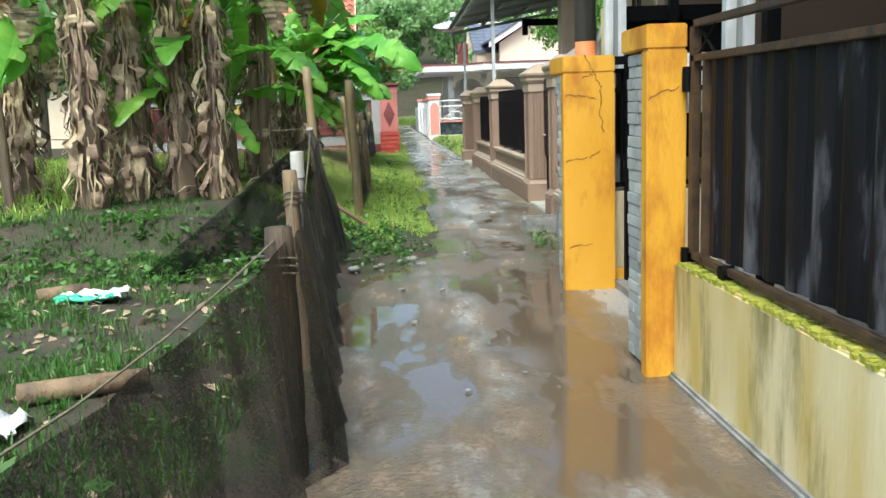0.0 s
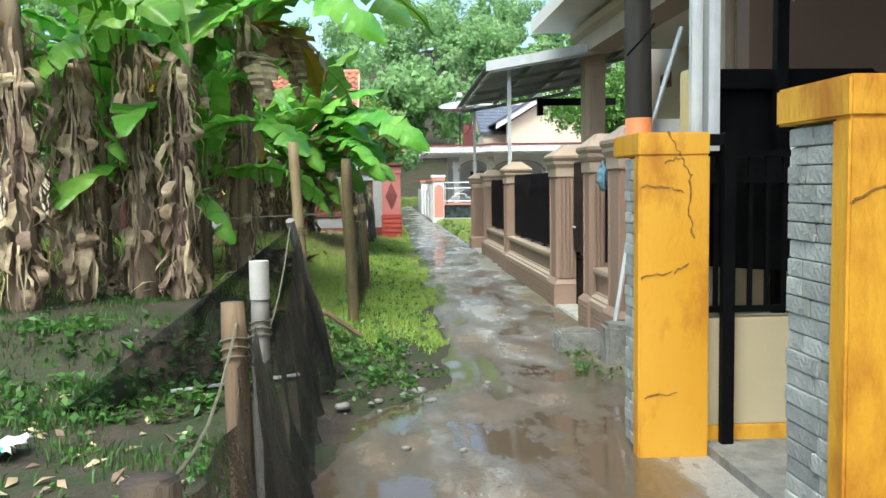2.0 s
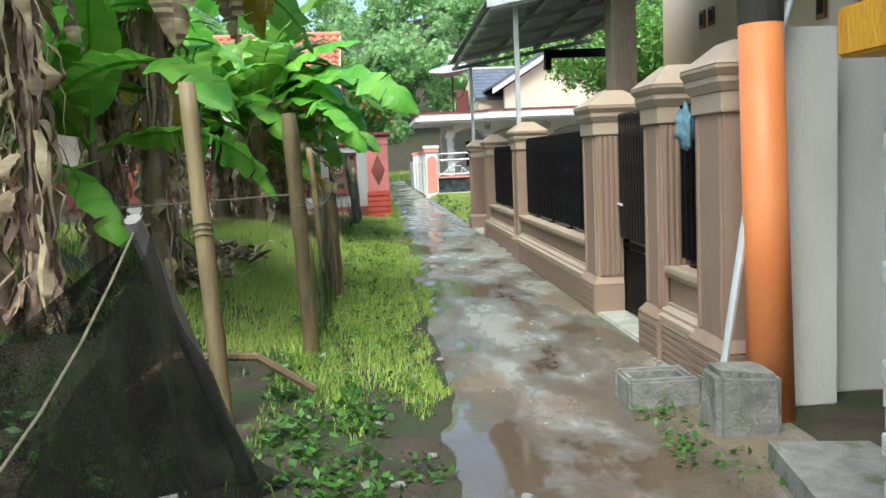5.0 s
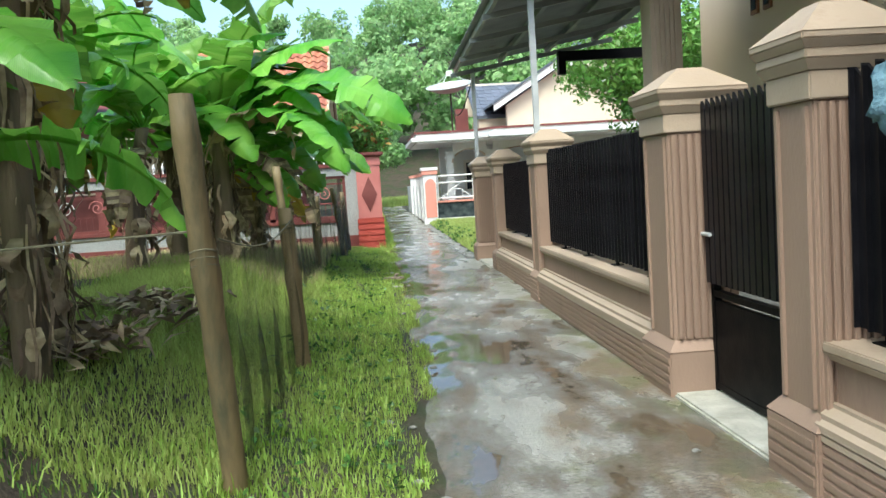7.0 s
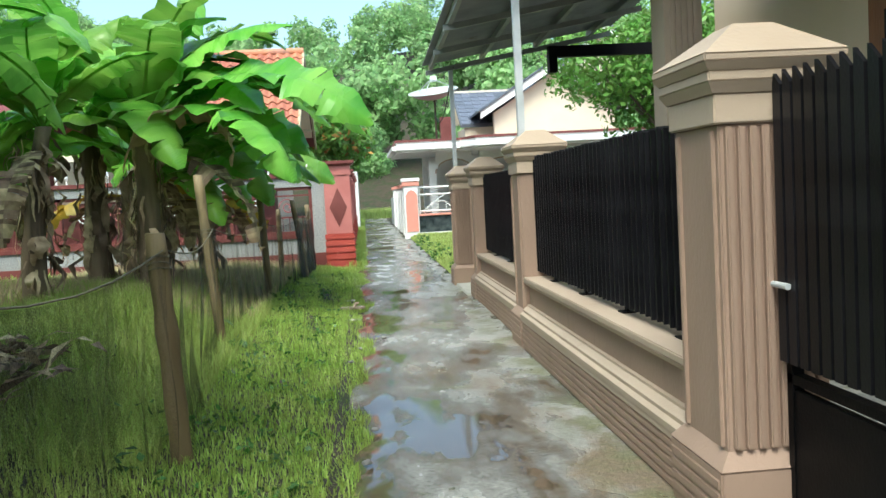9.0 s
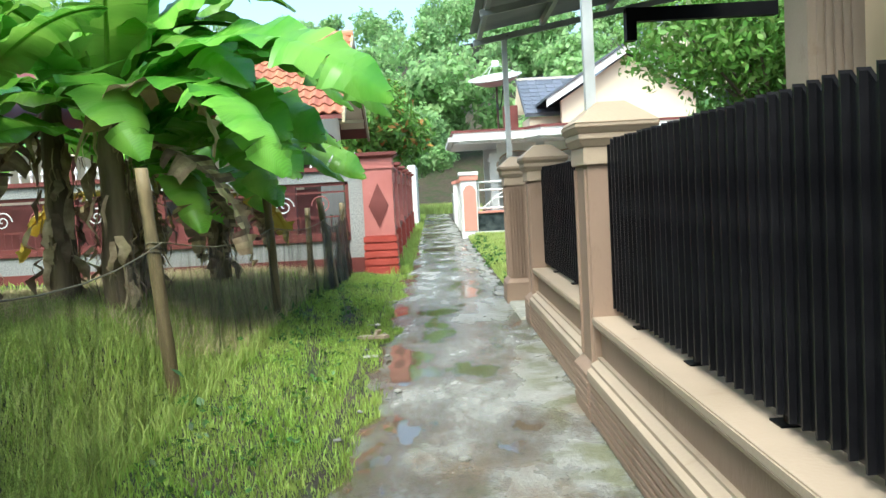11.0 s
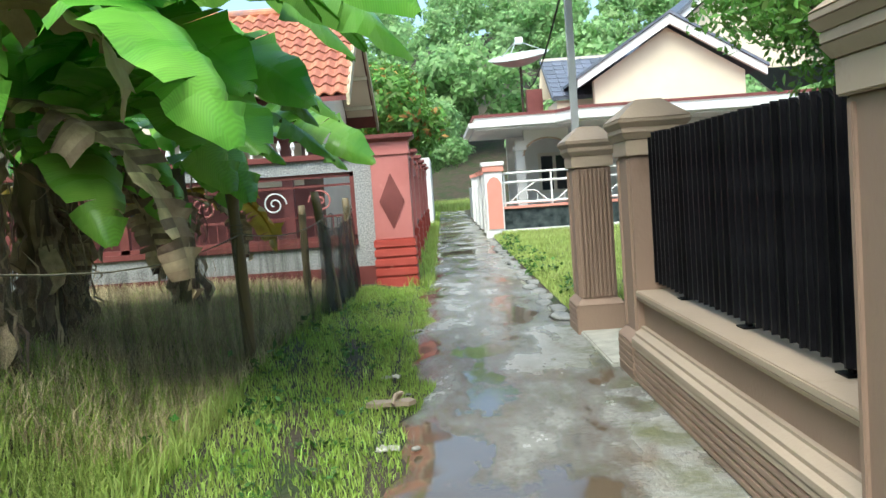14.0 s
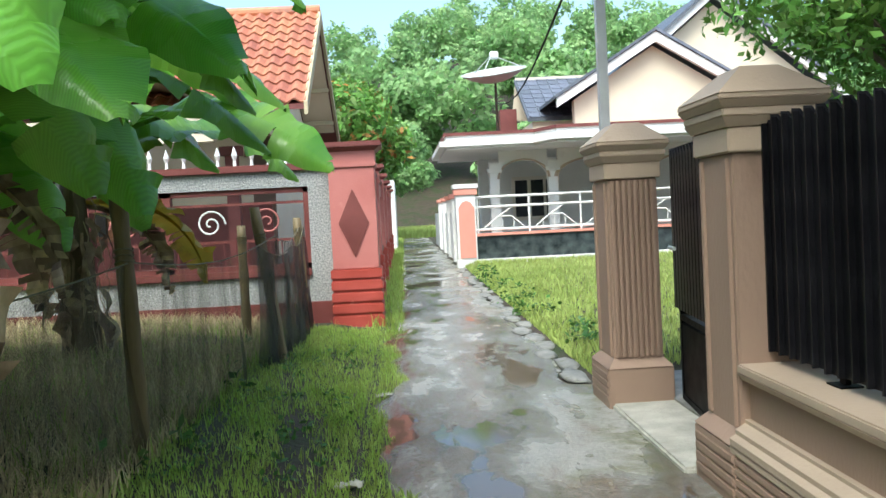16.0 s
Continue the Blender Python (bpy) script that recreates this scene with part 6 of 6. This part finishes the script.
# ---- litter and stones ----
def crumpled(cx, cy, sx, sy, h, material, name, label, category, seed):
    b = B()
    bmesh.ops.create_grid(b, x_segments=14, y_segments=10, size=1.0)
    z0 = float(terrace(np.array(cx), np.array(cy)))
    for v in b.verts:
        q = Vector((v.co.x * 2.1 + seed, v.co.y * 2.3, seed))
        v.co = Vector((cx + sx * v.co.x * (1 + 0.25 * noise.noise(q)), cy + sy * v.co.y * (1 + 0.3 * noise.noise(q * 1.3)), z0 + 0.02 + h * (0.4 + noise.noise(q * 1.4))))
    r = bmesh.ops.solidify(b, geom=b.faces[:], thickness=0.004)
    return single(name, b, material, label, category, smooth=True)


crumpled(-2.25, 7.2, 0.24, 0.14, 0.07, M_PLASTIC, "plastic_sack", "torn white plastic sack with green stripes on the soil", "sack", 2.0)
s2 = crumpled(-2.28, 7.07, 0.22, 0.03, 0.06, M_GREENPL, "sack_stripe", "green edge of the torn plastic sack", "sack", 2.0)
crumpled(-1.9, 4.3, 0.22, 0.16, 0.10, M_PLASTIC, "plastic_bag", "crumpled pale plastic bag on the soil", "bag", 5.0)
for cx, cy, l in ((-1.55, 4.7, 0.6), (-2.5, 7.2, 0.35), (-3.1, 6.9, 0.3)):
    b = rod(B(), (cx - l / 2, cy, 0.07), (cx + l / 2, cy + 0.15, 0.09), 0.06, 0.05, 9)
    single("log", b, M_LOG, "short dark rotting log on the soil", "log", smooth=True)
n = 420
c = np.stack([rng.uniform(-4.5, -0.7, n), rng.uniform(2.5, 8.6, n), np.full(n, 0.03)], 1)
c[:, 2] = terrace(c[:, 0], c[:, 1]) + 0.015
nr = rng.normal(size=(n, 3)) * 0.35 + np.array([0, 0, 1.0])
tagged(new("fallen_leaves", leaf_cards(c, nr / np.linalg.norm(nr, axis=1, keepdims=True), 0.06, 0.022, M_DEAD, "fallen_leaves", 0.5)), "scattered fallen brown leaves on the soil", "leaf litter", kind="stuff")


def stone(cx, cy, r, material, label, seed, name="stone"):
    b = B()
    bmesh.ops.create_icosphere(b, subdivisions=2, radius=1.0)
    for v in b.verts:
        k = 1 + 0.4 * noise.noise(v.co * 1.4 + Vector((seed, 0, 0)))
        v.co = Vector((cx, cy, 0.012)) + Vector((v.co.x * r * k, v.co.y * r * 0.8 * k, v.co.z * r * 0.5 * k))
    single(name, b, material, label, "stone", "stones on the lane", smooth=True)


for i in range(46):
    yy = random.uniform(3, 24)
    xx = lane_left(yy) + (random.uniform(-0.05, 0.22) if random.random() < 0.75 else random.uniform(0.2, 1.5))
    stone(xx, yy, random.uniform(0.010, 0.032), M_CONC, "small loose stone on the wet lane", i * 1.7)
for i in range(26):
    stone(random.uniform(-0.35, 0.35), random.uniform(7.9, 10.2), random.uniform(0.02, 0.065), M_CONC, "flat grey stone in the muddy verge", 90 + i * 1.3)
for cx, cy, s in ((0.62, 19.3, 0.0), (0.55, 20.9, 3.0), (0.66, 23.0, 6.0)):
    crumpled(cx, cy, 0.06, 0.04, 0.02, M_STONE, "litter_scrap", "small pale scrap of litter at the verge", "litter", s)
crumpled(1.40, 21.7, 0.14, 0.07, 0.012, M_PLASTIC, "wet_paper", "wet white sheet lying on the lane", "paper", 8.0)
crumpled(0.42, 5.6, 0.05, 0.04, 0.015, M_BANANAYEL, "fallen_leaf", "yellowed leaf lying on the wet lane", "leaf", 3.0)
t = thing("sandal", (0.57, 20.15, 0), "pale worn sandal lying on the lane's edge", "sandal")
b = extrude(B(), [(0.44, 20.12), (0.50, 20.08), (0.60, 20.11), (0.70, 20.09), (0.74, 20.14), (0.70, 20.2), (0.58, 20.18), (0.48, 20.2)], "z", 0.012, 0.04)
part("sole", b, M_TAN, t)
part("strap", tube(B(), [(0.60, 20.10, 0.03), (0.62, 20.13, 0.08), (0.66, 20.15, 0.085), (0.62, 20.19, 0.03)], 0.012, 6), M_TAN, t)

# ---- roof tiles, last ----
s = B()
prev = None
for k in range(7):
    u = k / 6
    zz = 0.035 * math.sin(u * 2 * math.pi)
    cur = [s.verts.new((u * 0.27, 0.0, zz + 0.03)), s.verts.new((u * 0.27, 0.40, zz))]
    cur.append(s.verts.new((u * 0.27, 0.0, zz)))
    if prev:
        s.faces.new((prev[0], cur[0], cur[1], prev[1]))
        s.faces.new((prev[2], cur[2], cur[0], prev[0]))
    prev = cur
tile = mesh_of("roof_tile", s, M_TILE, False)
ang = math.atan(0.61)
for row in range(13):
    for col in range(22):
        d = 4.02 - 0.36 * row
        yy = 36.4 - d * math.cos(ang) * 1.17
        x = -0.98 - 0.262 * col
        if yy > 36.3:
            continue
        piece("roof_tile", tile, rf, Matrix.Translation((x, yy, slope_z(yy) + 0.01)) @ Matrix.Rotation(ang, 4, "X"))
for col in range(19):
    x = -1.45 - 0.2 * col
    z = 2.72 + (-1.2 - x) * (0.94 / 1.8) if x > -3.0 else 3.66 + (-3.0 - x) * 0.117
    piece("roof_tile", tile, rf, Matrix.Translation((x, 30.55, z + 0.02)) @ Matrix.Rotation(math.atan(0.52) if x > -3 else 0.117, 4, "Y"))
bt = B()
box(bt, 0, 0.30, 0, 0.36, 0, 0.02)
box(bt, 0.0, 0.05, 0, 0.36, 0.02, 0.035)
btile = mesh_of("roof_tile", bt, M_BLUETILE)
a2 = math.atan(1.44 / 2.6)
for row in range(9):
    for col in range(9):
        yy = 41.6 + row * 0.30
        piece("roof_tile", btile, sr, Matrix.Translation((4.5 + col * 0.31, yy, 3.73 + (yy - 41.6) * 0.554)) @ Matrix.Rotation(a2 - 0.04, 4, "X"))
